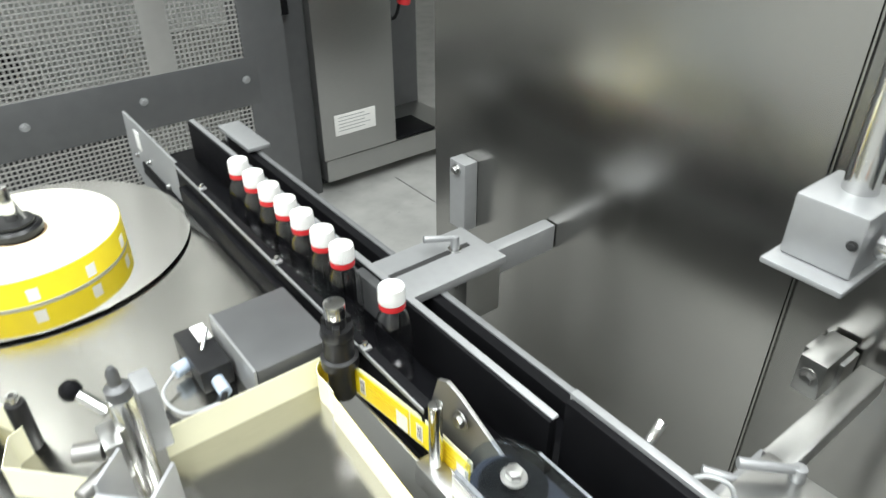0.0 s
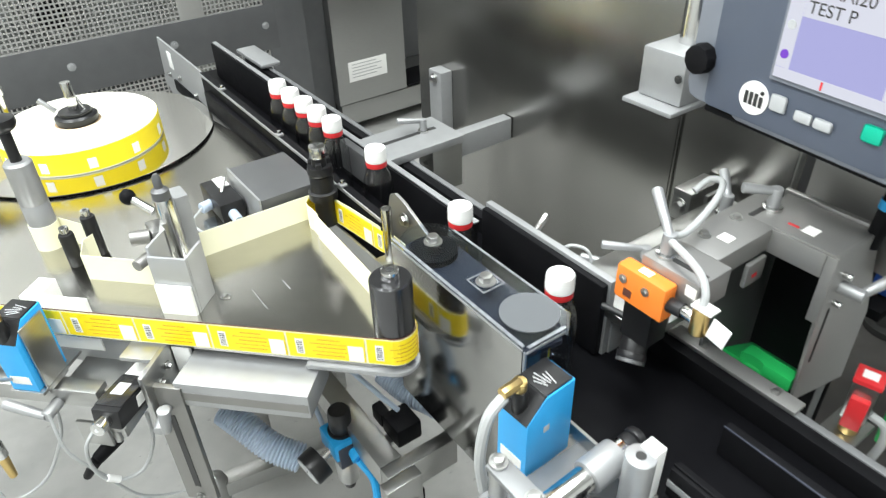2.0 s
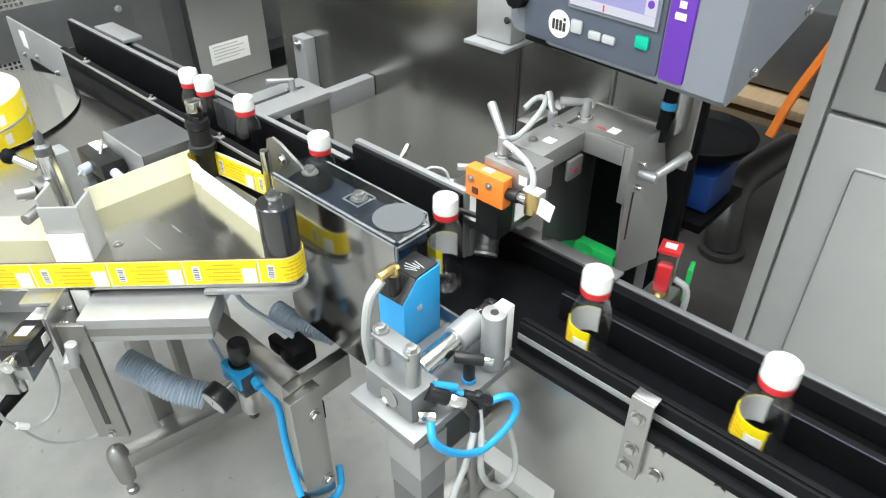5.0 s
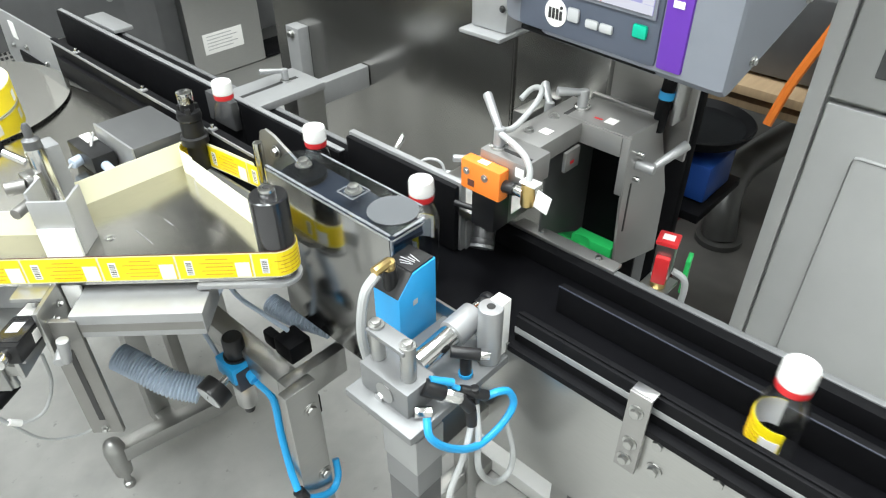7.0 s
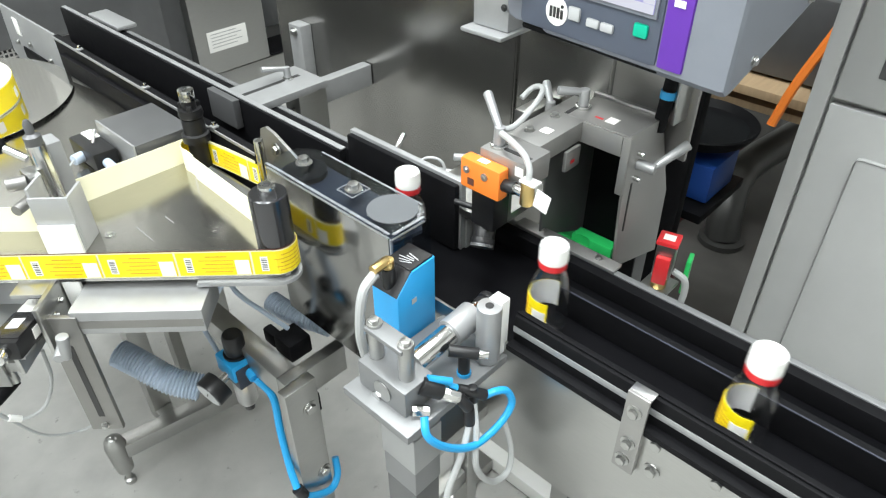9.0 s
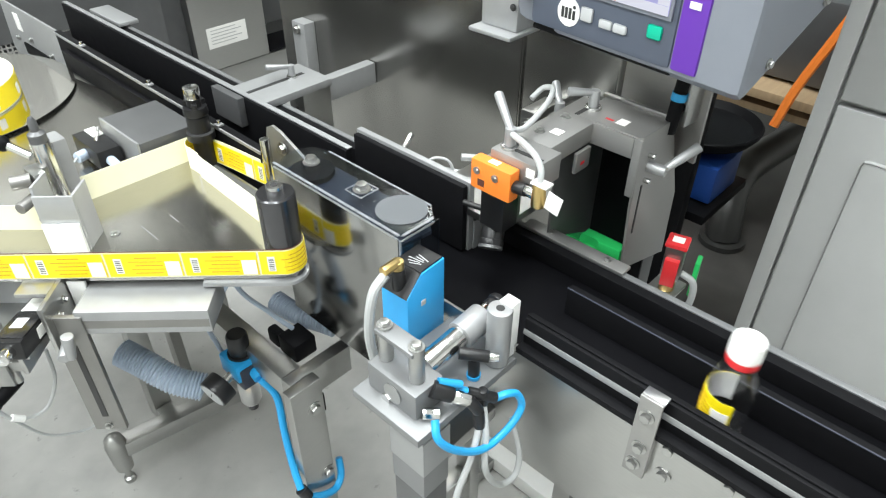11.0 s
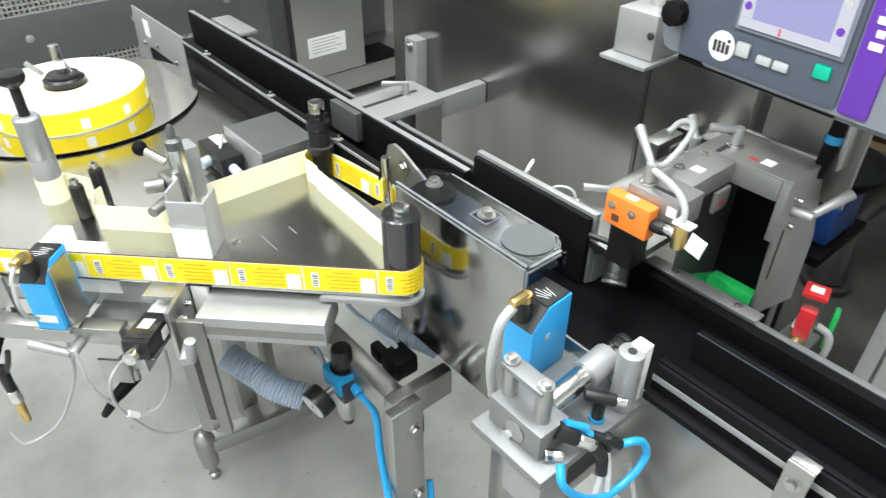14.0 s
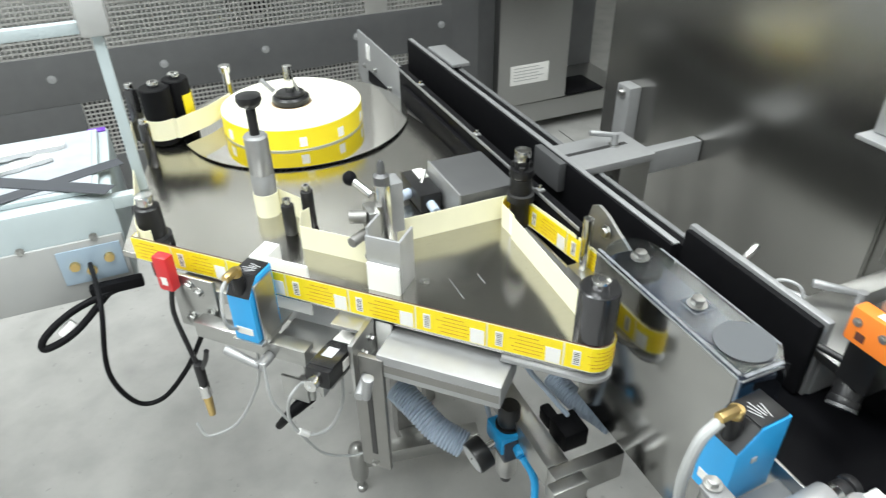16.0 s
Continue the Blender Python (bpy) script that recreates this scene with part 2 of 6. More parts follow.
def bolt(parent, p, axis, r=0.006, h=0.005, mat=None):
    """A hexagon-headed bolt on a washer."""
    p, a = Vector(p), Vector(axis).normalized()
    bm = cyl(p, p + a * 0.0015, r * 1.5, seg=16)
    cyl(p + a * 0.0015, p + a * (0.0015 + h), r, seg=6, bevel=0.0006, bm=bm)
    return part("bolt", bm, mat or STEEL, parent)


# ---- setting ----
def sheet(name, bm, mat, label, category):
    return tagged(part(name, bm, mat, smooth=None), label, category, kind="structure")


sheet("floor", box(-4, 5, -3, 6, -0.05, 0, 0), CONCRETE, "worn pale grey concrete floor of a machine hall", "floor")
sheet("ceiling", box(-4, 5, -3, 6, 3.6, 3.7, 0), WALL, "plain pale hall ceiling", "ceiling")
sheet("wall_north", box(-4, 5, 6, 6.1, 0, 3.6, 0), WALL, "plain pale grey hall wall", "wall")
sheet("wall_south", box(-4, 5, -3.1, -3, 0, 3.6, 0), WALL, "plain pale grey hall wall", "wall")
sheet("wall_east", box(5, 5.1, -3, 6, 0, 3.6, 0), WALL, "plain pale grey hall wall", "wall")
sheet("wall_west", box(-4.1, -4, -3, 6, 0, 3.6, 0), WALL, "plain pale grey hall wall", "wall")
bm = box(1.3, 2.4, 1.998, 2.002, 0.0005, 0.0015, 0)
box(1.698, 1.702, 1.2, 2.6, 0.0005, 0.0017, 0, bm=bm)
sheet("floor_joint", bm, INK, "thin dark joint lines in the concrete floor", "floor joint")

# ---- conveyor ----
BELT_Z = 0.937


def conveyor():
    c = thing("belt_conveyor", "steel belt conveyor with a wide black rubber belt", "conveyor", pose(0.385, 0, 0))
    part("belt", box(-0.09, 0.094, -2.6, 1.42, BELT_Z - 0.03, BELT_Z, 0.004), RUBBER, c, "black rubber belt")
    part("side_plate", box(-0.102, -0.098, -2.6, 0.20, 0.775, 0.968, 0.0008), STEEL, c)
    part("side_plate", box(-0.102, -0.098, 0.20, 1.18, 0.80, 0.952, 0.0008), STEEL, c)
    part("side_plate", box(0.095, 0.105, -2.6, 0.035, 0.80, 0.968, 0.0012), GREYALU, c)
    part("side_plate", box(0.095, 0.105, 0.035, 1.42, 0.80, 0.968, 0.0012), GREYALU, c)
    part("inner_liner", box(0.079, 0.0948, -2.6, 1.36, BELT_Z + 0.001, 0.9665, 0.001), BLACK, c, "black inner liner")
    end = part("end_plate", prism([(1.18, 1.022), (1.50, 1.022), (1.52, 0.90), (1.30, 0.76), (1.18, 0.76)], -0.086, -0.081, 0.0008,
                                  Matrix(((0, 0, 1, 0), (1, 0, 0, 0), (0, 1, 0, 0), (0, 0, 0, 1)))), ALU, c)
    part("slot", box(-0.0885, -0.0865, 1.40, 1.43, 0.965, 1.005, 0.0004), WHITE, end, "pale slot")
    for y, z in ((1.36, 0.955), (1.45, 0.94), (1.25, 0.945)):
        bolt(end, (-0.0865, y, z), (-1, 0, 0), 0.005)
    part("cover", box(0.075, 0.125, 1.24, 1.40, 0.972, 0.982, 0.004), ALU, c, "pale aluminium end cover")
    for y, z in ((0.90, 0.93), (0.86, 0.915), (0.99, 0.90)):
        bolt(c, (-0.102, y, z), (-1, 0, 0), 0.005)
    for y in (-2.3, -1.2, 0.12, 1.1):
        for x in (-0.09, 0.07):
            part("leg", box(x, x + 0.03, y - 0.02, y + 0.02, 0.01, 0.79, 0.003), STEEL, c)
    for y in (-1.2, 0.12):
        part("cross_bar", box(-0.06, 0.07, y - 0.015, y + 0.015, 0.30, 0.34, 0.003), STEEL, c)
    part("floor_rail", box(0.30, 0.42, -0.3, 0.36, 0.004, 0.05, 0.003), WHITE, c, "white floor rail")
    part("floor_rail_arm", box(0.09, 0.33, 0.21, 0.27, 0.006, 0.046, 0.003), STEEL, c)
    return c


CONV = conveyor()


def rails():
    r = thing("guide_rail", "black plastic guide rail with an aluminium strip beside the belt", "guide rail", pose(0.292, -0.1, 0.972), group="guide rails")
    part("bar", box(0.0, 0.014, -2.4, 0.0, -0.003, 0.036, 0.002), BLACK, r)
    part("strip", box(-0.0010, 0.0, -2.4, 0.0, 0.0120, 0.0205, 0.0003), ALU, r, "aluminium strip")
    part("skirt", box(-0.0130, -0.0001, -2.4, 0.0, -0.0038, -0.0005, 0.0004), BLACK, r)
    part("skirt", box(-0.0130, -0.0094, -2.4, 0.0, -0.009, -0.0039, 0.0004), BLACK, r)
    part("ridge", box(0.004, 0.008, -2.4, 0.0, 0.036, 0.039, 0.0006), BLACK, r)
    hold = part("bracket", box(-0.0170, -0.0132, -0.181, -0.156, -0.073, 0.0445, 0.001), CHUTE, r, "satin steel holding bracket")
    part("bracket_hook", box(-0.0131, 0.000, -0.181, -0.156, 0.0410, 0.0445, 0.001), STEEL, hold)
    part("spacer", box(-0.0131, -0.0093, -0.181, -0.156, -0.070, -0.0095, 0.0008), STEEL, hold)
    for y, z in ((-0.168, 0.021), (-0.169, -0.027), (-0.167, -0.055)):
        bolt(hold, (-0.0170, y, z), (-1, 0, 0), 0.0056)
    for y, z in ((-0.196, -0.013), (-0.198, -0.055), (-0.261, -0.013)):
        bolt(r, (-0.0092, y, z), (-1, 0, 0), 0.0062)
    r = thing("guide_rail", "low black plastic guide rail standing on the belt", "guide rail", pose(0.398, -0.088, BELT_Z + 0.001), group="guide rails")
    part("bar", box(0.0, 0.012, -2.4, 0.0, 0.0, 0.041, 0.0015), BLACK, r)
    part("edge_strip", box(-0.0005, 0.0015, -2.4, 0.0, 0.0411, 0.0425, 0.0004), NAVY, r)
    r = thing("guide_rail", "black infeed guide rail with steel screws", "guide rail", pose(0.298, 0, BELT_Z + 0.001), group="guide rails")
    part("bar", box(0.0, 0.012, 0.42, 1.18, 0.0, 0.083, 0.002), BLACK, r)
    part("lower_bar", box(-0.012, 0.0, 0.60, 1.14, 0.0, 0.055, 0.002), BLACK, r)
    part("edge_strip", box(-0.0025, -0.0002, 0.42, 1.18, 0.0765, 0.082, 0.0006), ALU, r, "thin aluminium edge strip")
    for y in (0.539, 0.770, 1.049):
        clip = part("clip", box(-0.004, 0.008, y - 0.006, y + 0.006, 0.0832, 0.087, 0.001), ALU, r)
        part("pin", cyl((0.002, y, 0.087), (0.002, y, 0.093), 0.0035, seg=12, bevel=0.0008), CHROME, clip)
    r = thing("guide_rail", "black infeed guide rail with an aluminium top strip", "guide rail", pose(0.388, 0, BELT_Z + 0.001), group="guide rails")
    part("bar", box(0.0, 0.012, 0.325, 1.36, 0.0, 0.083, 0.002), BLACK, r)
    part("strip", box(0.004, 0.014, 0.325, 1.36, 0.0832, 0.0855, 0.0008), ALU, r, "aluminium strip")
    part("sensor_block", box(-0.014, 0.0, 0.60, 0.685, 0.03, 0.085, 0.002), DARKSTEEL, r)
    r = thing("pressure_board", "black padded pressure board on an aluminium back beside the belt", "board", pose(0.40, 0.205, BELT_Z))
    part("pad", box(0.0, 0.010, -0.113, 0.113, 0.004, 0.112, 0.003), BLACK, r)
    part("back_plate", box(0.0101, 0.020, -0.116, 0.116, 0.002, 0.116, 0.001), ALU, r, "aluminium back plate")
    part("pin", cyl((0.02, 0.03, 0.10), (0.045, 0.03, 0.125), 0.005, bevel=0.001), CHROME, r)
    part("foot", box(0.02, 0.085, -0.118, -0.09, 0.0, 0.05, 0.002), ALU, r)
    part("cable", tube([(0.022, -0.015, 0.10), (0.034, -0.03, 0.112), (0.044, -0.05, 0.105), (0.04, -0.06, 0.06)], 0.0022), CABLE, r)


rails()


# ---- steel guard, brackets, column and perforated wall ----
def guard_panel():
    g = thing("steel_guard_panel", "large polished stainless steel machine panel", "panel", pose(0.77, 0.56, 0))
    part("sheet", box(0.0, 0.03, -0.275, 0.465, 0.02, 2.05, 0.003), PLATE, g)
    part("sheet", box(0.004, 0.03, -0.47, -0.2755, 0.02, 2.05, 0.003), PLATE, g)
    part("edge_trim", box(0.0005, 0.0035, -0.279, -0.276, 0.02, 2.05, 0.001), PLATE, g)
    part("foot_rail", box(0.002, 0.028, -0.46, 0.455, 0.0, 0.019, 0.001), DARKSTEEL, g)


guard_panel()


def lever(parent, p, turn, mat=ALU, length=0.055, tilt=20):
    """A clamping lever: hub, screw and arm."""
    hub = part("clamp_lever", cyl(p, Vector(p) + Vector((0, 0, 0.022)), 0.0072, 0.0068, 20, 0.0015), mat, parent, "pale cast clamping lever")
    a = radians(turn)
    d = Vector((math.cos(a), math.sin(a), math.tan(radians(tilt))))
    s = Vector(p) + Vector((0, 0, 0.018))
    part("arm", cyl(s, s + d * length, 0.0045, 0.0060, 14, 0.002), mat, hub)
    part("washer", cyl(Vector(p) - Vector((0, 0, 0.004)), p, 0.011, seg=20, bevel=0.0008), CHROME, hub)
    return hub


def rail_support():
    b = thing("rail_support", "steel bracket with a slotted arm holding the guide rail", "bracket", pose(0.60, 0.675, 0.95))
    part("wall_bar", box(0.138, 0.17, 0.215, 0.262, -0.10, 0.045, 0.003), ALU, b)
    bolt(b, (0.138, 0.240, 0.028), (-1, 0, 0), 0.008, 0.008)
    part("square_bar", box(-0.03, 0.168, 0.005, 0.032, -0.045, 0.004, 0.003), ALU, b)
    arm = part("slotted_arm", box(-0.19, 0.005, -0.048, 0.062, 0.018, 0.034, 0.003), ALU, b, "pale aluminium slotted arm")
    part("slot", box(-0.17, -0.02, 0.008, 0.018, 0.0336, 0.0345, 0), INK, arm)
    lever(b, (-0.048, 0.012, 0.038), 160, length=0.05, tilt=8)
    part("hanger", box(-0.05, 0.02, -0.02, 0.03, -0.09, 0.0175, 0.002), STEEL, b)
    for z in (-0.03, -0.07):
        bolt(b, (-0.05, 0.005, z), (-1, 0, 0), 0.004)
    b = thing("rail_support", "steel bracket with a flat arm holding the pressure board", "bracket", pose(0.60, 0.19, 0.95))
    part("wall_bar", box(0.095, 0.168, 0.0, 0.032, 0.018, 0.07, 0.003), STEEL, b)
    bolt(b, (0.095, 0.016, 0.045), (-1, 0, 0), 0.008, 0.008)
    part("square_bar", box(-0.06, 0.15, -0.045, -0.015, 0.03, 0.058, 0.003), STEEL, b)
    arm = part("flat_arm", box(-0.18, -0.02, -0.075, 0.0, 0.006, 0.02, 0.002), ALU, b)
    part("slot", box(-0.16, -0.05, -0.042, -0.033, 0.0196, 0.0206, 0), INK, arm)
    lever(b, (-0.085, -0.037, 0.024), 125, length=0.06, tilt=4)


rail_support()


def column():
    c = thing("steel_column", "square stainless steel machine column with a white type plate", "column", pose(1.53, 2.8, 0))
    part("post", box(-0.197, 0.205, -0.17, 0.20, 0.18, 1.95, 0.004), STEEL, c)
    pl = part("type_plate", box(-0.13, 0.09, -0.173, -0.1705, 0.29, 0.39, 0.0005), PAPER, c, "white type plate with grey print")
    for i in range(5):
        part("print_line", box(-0.11, 0.03 + 0.03 * (i % 2), -0.1742, -0.1731, 0.310 + i * 0.016, 0.3135 + i * 0.016, 0), GREYPAINT, pl)
    part("base", box(-0.19, 0.62, -0.173, 0.25, 0.07, 0.179, 0.004), STEEL, c)
    part("plinth", box(-0.15, 0.60, -0.04, 0.24, 0.0, 0.0695, 0.003), DARKSTEEL, c)
    part("side_box", box(-0.42, -0.198, -0.12, 0.20, 0.0, 1.95, 0.004), DARKSTEEL, c)
    part("hook", box(-0.33, -0.28, -0.155, -0.121, 0.86, 0.93, 0.006), BLACK, c)
    part("mat", box(0.22, 0.45, -0.165, 0.05, 0.18, 0.19, 0.003), BLACK, c)
    part("back_panel", box(0.21, 0.62, 0.22, 0.24, 0.18, 1.95, 0.003), DARKSTEEL, c)
    p = thing("power_plug", "red power plug on a black cable beside the column", "plug", pose(1.88, 2.74, 0.80))
    part("body", cyl((0, 0, 0), (0.01, -0.02, 0.09), 0.033, 0.028, 20, 0.006), RED, p)
    part("collar", cyl((0.01, -0.02, 0.09), (0.015, -0.03, 0.15), 0.02, 0.014, 16, 0.003), WHITE, p)
    part("cable", tube([(0.015, -0.03, 0.15), (0.03, 0, 0.35), (-0.08, 0.05, 0.3), (-0.12, 0.02, 0.1), (-0.07, 0.0, -0.06), (0.0, 0.02, 0.05), (0.05, 0.05, 0.5), (0.05, 0.15, 1.0)], 0.008), BLACK, p)


column()


def grid(x0, x1, z0, z1, pitch, hole, y, parent, name="perforated_field"):
    """A field of square holes: upright and level bars in one sheet."""
    bm = bmesh.new()
    n = int((x1 - x0) / pitch)
    for i in range(n + 1):
        x = x0 + i * pitch
        box(x, x + pitch - hole, y, y + 0.003, z0, z1, 0, bm=bm)
    for i in range(int((z1 - z0) / pitch) + 1):
        z = z0 + i * pitch
        box(x0, x1, y + 0.0008, y + 0.0034, z, z + pitch - hole, 0, bm=bm)
    tagged(part(name, bm, PERF, parent, smooth=None), "steel sheet with rows of square holes", kind="stuff")


PERF = material("perforated_steel", (0.48, 0.475, 0.46), 0.42, 0.7, 0.06)
FOIL = material("bright_duct_metal", (0.72, 0.72, 0.70), 0.3, 0.7, 0.12, 14, 0.3, 25)


def perforated_wall():
    w = thing("perforated_panel", "grey steel machine panel with perforated fields and screws", "panel", pose(0, 2.4, 0))
    part("mid_rail", box(-1.5, 0.98, 0, 0.02, 0.62, 0.80, 0.002), DARKSTEEL, w)
    part("end_post", box(0.935, 1.105, 0.001, 0.03, 0.0, 2.5, 0.002), DARKSTEEL, w)
    part("post", box(0.60, 0.69, 0.002, 0.018, 0.80, 2.36, 0.001), PERF, w)
    part("bottom_rail", box(-1.5, 0.935, 0, 0.02, 0.02, 0.40, 0.002), DARKSTEEL, w)
    part("corner_sheet", box(-1.5, -0.50, -0.002, 0.018, 0.40, 0.62, 0.001), DARKSTEEL, w)
    grid(-1.5, 0.60, 0.80, 2.36, 0.0168, 0.0112, 0.004, w)
    grid(0.69, 0.935, 0.80, 2.36, 0.0168, 0.0112, 0.004, w)
    grid(-0.50, 0.935, 0.40, 0.62, 0.0168, 0.0112, 0.004, w)
    part("top_rail", box(-1.5, 0.935, 0, 0.02, 2.36, 2.5, 0.002), DARKSTEEL, w)
    for x in (-0.94, -0.565, -0.188, 0.187, 0.556, 0.93):
        bolt(w, (x, 0.0, 0.72), (0, -1, 0), 0.010, 0.006, ALU)
    d = thing("air_duct", "bright crumpled metal duct behind the perforated panel", "duct", pose(0.2, 2.62, 0.0))
    part("casing", box(-1.6, 0.43, 0.0, 0.25, 0.55, 2.45, 0.02), FOIL, d)
    for i in range(5):
        part("ring", lathe([(0.055 + 0.012 * i, 0), (0.062 + 0.012 * i, 0.012), (0.067 + 0.012 * i, 0)], 28, pose(0.0, -0.015 - 0.008 * (5 - i), 0.86, 90), cap=False), FOIL, d)
    part("opening", cyl((0, -0.05, 0.86), (0, -0.002, 0.86), 0.05), BLACK, d)
    part("stand", box(-1.5, 0.40, 0.02, 0.22, 0.0, 0.55, 0.01), DARKSTEEL, d)
    part("hose", tube([(-0.55, -0.06, 1.02), (-0.35, -0.07, 1.05), (-0.15, -0.07, 1.16), (0.05, -0.06, 1.24)], 0.06, 12, 14, 0.12), FOIL, d)


perforated_wall()

# ---- labeller: its front runs at 45 degrees to the belt ----
ML = pose(0.182, 0.216, 0, 0, 0, 135)


def at(s, n, z=0):
    return ML @ Vector((s, n, z))


def table_and_stand():
    t = thing("labeller_table", "flat brushed steel table of the labelling machine on a stand", "table")
    part("plate", prism([(-0.335, 0.745), (0.165, 0.240), (0.20, 0.212), (0.240, 0.25), (0.252, 0.50), (0.262, 0.60), (0.284, 0.70), (0.284, 0.97),
                         (0.25, 1.20), (0.12, 1.33), (-0.10, 1.35), (-0.25, 1.22), (-0.285, 1.0)], 0.948, 0.958, 0.001), TABLE, t)
    lip = [tuple(at(0.11, -0.03)[:2]), tuple(at(0.11, 0.003)[:2]), tuple(at(0.0, 0.003)[:2])] + [(0.2 + 0.029 * math.cos(radians(a)), 0.234 + 0.029 * math.sin(radians(a))) for a in range(235, 361, 15)] + [(0.229, 0.30)]
    part("roller_base", prism(lip, 0.941, 0.9475, 0.0015), ALU, t)
    bolt(t, (0.07, 0.47, 0.958), (0, 0, 1), 0.005, 0.001, CHROME)
    part("scratch", box(0.105, 0.106, 0.41, 0.46, 0.9581, 0.9583, 0), ALU, t)
    part("engraving", box(0.148, 0.1495, 0.43, 0.455, 0.9581, 0.9583, 0), ALU, t)
    part("column", box(0.145, 0.19, 0.90, 0.945, 0.10, 0.947, 0.003), STEEL, t)
    foot = part("foot_arm", box(-0.005, 0.30, -0.022, 0.022, 0.10, 0.145, 0.004, pose(0.045, 0.872, 0, 0, 0, -10)), STEEL, t)
    part("foot_arm", box(0.145, 0.19, 0.84, 0.8995, 0.10, 0.144, 0.003), STEEL, t)
    bm = lathe([(0.014, 0.0), (0.014, 0.014), (0.008, 0.018), (0.008, 0.050), (0.021, 0.054), (0.024, 0.10), (0.026, 0.145), (0.021, 0.166), (0.010, 0.177), (0.002, 0.180)], 24, pose(0.024, 0.872, 0.0))
    part("levelling_foot", bm, STEEL, t, "cast steel levelling foot")
    # crossing frame and post below the press roller
    part("frame_member", box(0.163, 0.199, 0.247, 0.56, 0.70, 0.745, 0.002), STEEL, t)
    part("frame_member", box(0.163, 0.282, 0.2245, 0.2465, 0.69, 0.745, 0.002), STEEL, t)
    leg = part("leg_plate", box(0.148, 0.206, 0.204, 0.224, 0.03, 0.745, 0.002), STEEL, t)
    bolt(leg, (0.187, 0.204, 0.69), (0, -1, 0), 0.009, 0.006)
    bolt(leg, (0.193, 0.204, 0.52), (0, -1, 0), 0.009, 0.006)
    part("flange", box(0.206, 0.212, 0.21, 0.224, 0.66, 0.70, 0.001), BLACK, leg)
    part("leg_foot", box(0.13, 0.225, 0.17, 0.26, 0.0, 0.03, 0.002), STEEL, t)
    part("valve_bracket", box(0.1995, 0.25, 0.30, 0.32, 0.705, 0.711, 0.001), STEEL, t)
    part("valve_block", box(0.215, 0.258, 0.282, 0.328, 0.7115, 0.748, 0.004), BLACK, t)
    part("valve_head", box(0.214, 0.232, 0.328, 0.358, 0.715, 0.745, 0.005), BLACK, t)
    part("corrugated_hose", tube([(0.262, 0.40, 0.75), (0.268, 0.37, 0.744), (0.276, 0.34, 0.74), (0.290, 0.31, 0.738), (0.302, 0.283, 0.733)], 0.0165, 12, 14, 0.14), DUCT, t, "grey corrugated hose")
    part("cable", tube([(0.20, 0.40, 0.93), (0.19, 0.38, 0.84), (0.21, 0.33, 0.80), (0.235, 0.31, 0.76)], 0.004), DUCT, t)
    part("cable", tube([(0.22, 0.46, 0.93), (0.20, 0.45, 0.83), (0.175, 0.42, 0.81), (0.165, 0.38, 0.84), (0.19, 0.34, 0.92)], 0.004), DUCT, t)
    # aluminium profile below the front edge
    prof = part("profile_rail", box(0.095, 0.27, -0.03, 0.045, 0.898, 0.937, 0.003, ML), ALU, t, "slotted aluminium profile rail")
    part("slot", box(0.097, 0.268, 0.0440, 0.0456, 0.909, 0.922, 0, ML), DULL, prof)
    part("profile_rail", box(0.27, 0.62, -0.06, -0.02, 0.89, 0.937, 0.003, ML), ALU, t)
    plate = part("slotted_plate", box(0.295, 0.44, -0.045, 0.035, 0.893, 0.899, 0.001, ML), STEEL, t)
    part("cross_rail", box(0.38, 0.57, 0.026, 0.05, 0.88, 0.908, 0.002, ML), STEEL, t)
    bar = part("slotted_bar", box(0.260, 0.306, 0.040, 0.048, 0.705, 0.93, 0.001, ML), DULL, t, "upright slotted steel bar")
    part("slot", box(0.279, 0.2875, 0.0478, 0.0488, 0.735, 0.88, 0, ML), INK, bar)
    bolt(bar, at(0.284, 0.048, 0.715), ML.to_3x3() @ Vector((0, 1, 0)), 0.004)
    part("bracket_head", box(0.296, 0.302, -0.03, 0.06, 0.87, 0.955, 0.001, ML), STEEL, t)
    part("bracket_head", box(0.302, 0.345, -0.035, 0.028, 0.949, 0.955, 0.001, ML), STEEL, t)
    for n, z in ((0.01, 0.93), (0.03, 0.92), (0.02, 0.90), (0.042, 0.885)):
        bolt(t, at(0.2955, n, z), ML.to_3x3() @ Vector((-1, 0, 0)), 0.004)
    lv = part("clamp_lever", cyl(at(0.285, 0.049, 0.895), at(0.278, 0.085, 0.893), 0.007, bevel=0.0015), ALU, t, "pale cast clamping lever")
    part("arm", cyl(at(0.268, 0.083, 0.893), at(0.262, 0.083, 0.932), 0.006, 0.008, 14, 0.002), ALU, lv)
    part("hanger_plate", box(0.384, 0.427, 0.048, 0.053, 0.808, 0.852, 0.0015, ML), STEEL, t)
    part("slide_pad", box(0.2705, 0.2945, -0.012, -0.006, 0.885, 0.947, 0.001, ML), WHITE, t, "white slide pad")
    part("hanger_arm", box(0.35, 0.357, -0.02, 0.06, 0.84, 0.885, 0.0015, ML), STEEL, t)
    part("hanger_arm", box(0.357, 0.40, 0.038, 0.0475, 0.832, 0.850, 0.0015, ML), STEEL, t)
    lv = part("black_clamp_lever", cyl(at(0.395, 0.03, 0.80), at(0.416, 0.058, 0.782), 0.011, 0.009, 16, 0.002), BLACK, t, "black clamping lever")
    part("arm", cyl(at(0.416, 0.058, 0.782), at(0.444, 0.060, 0.742), 0.008, 0.006, 14, 0.002), BLACK, lv)
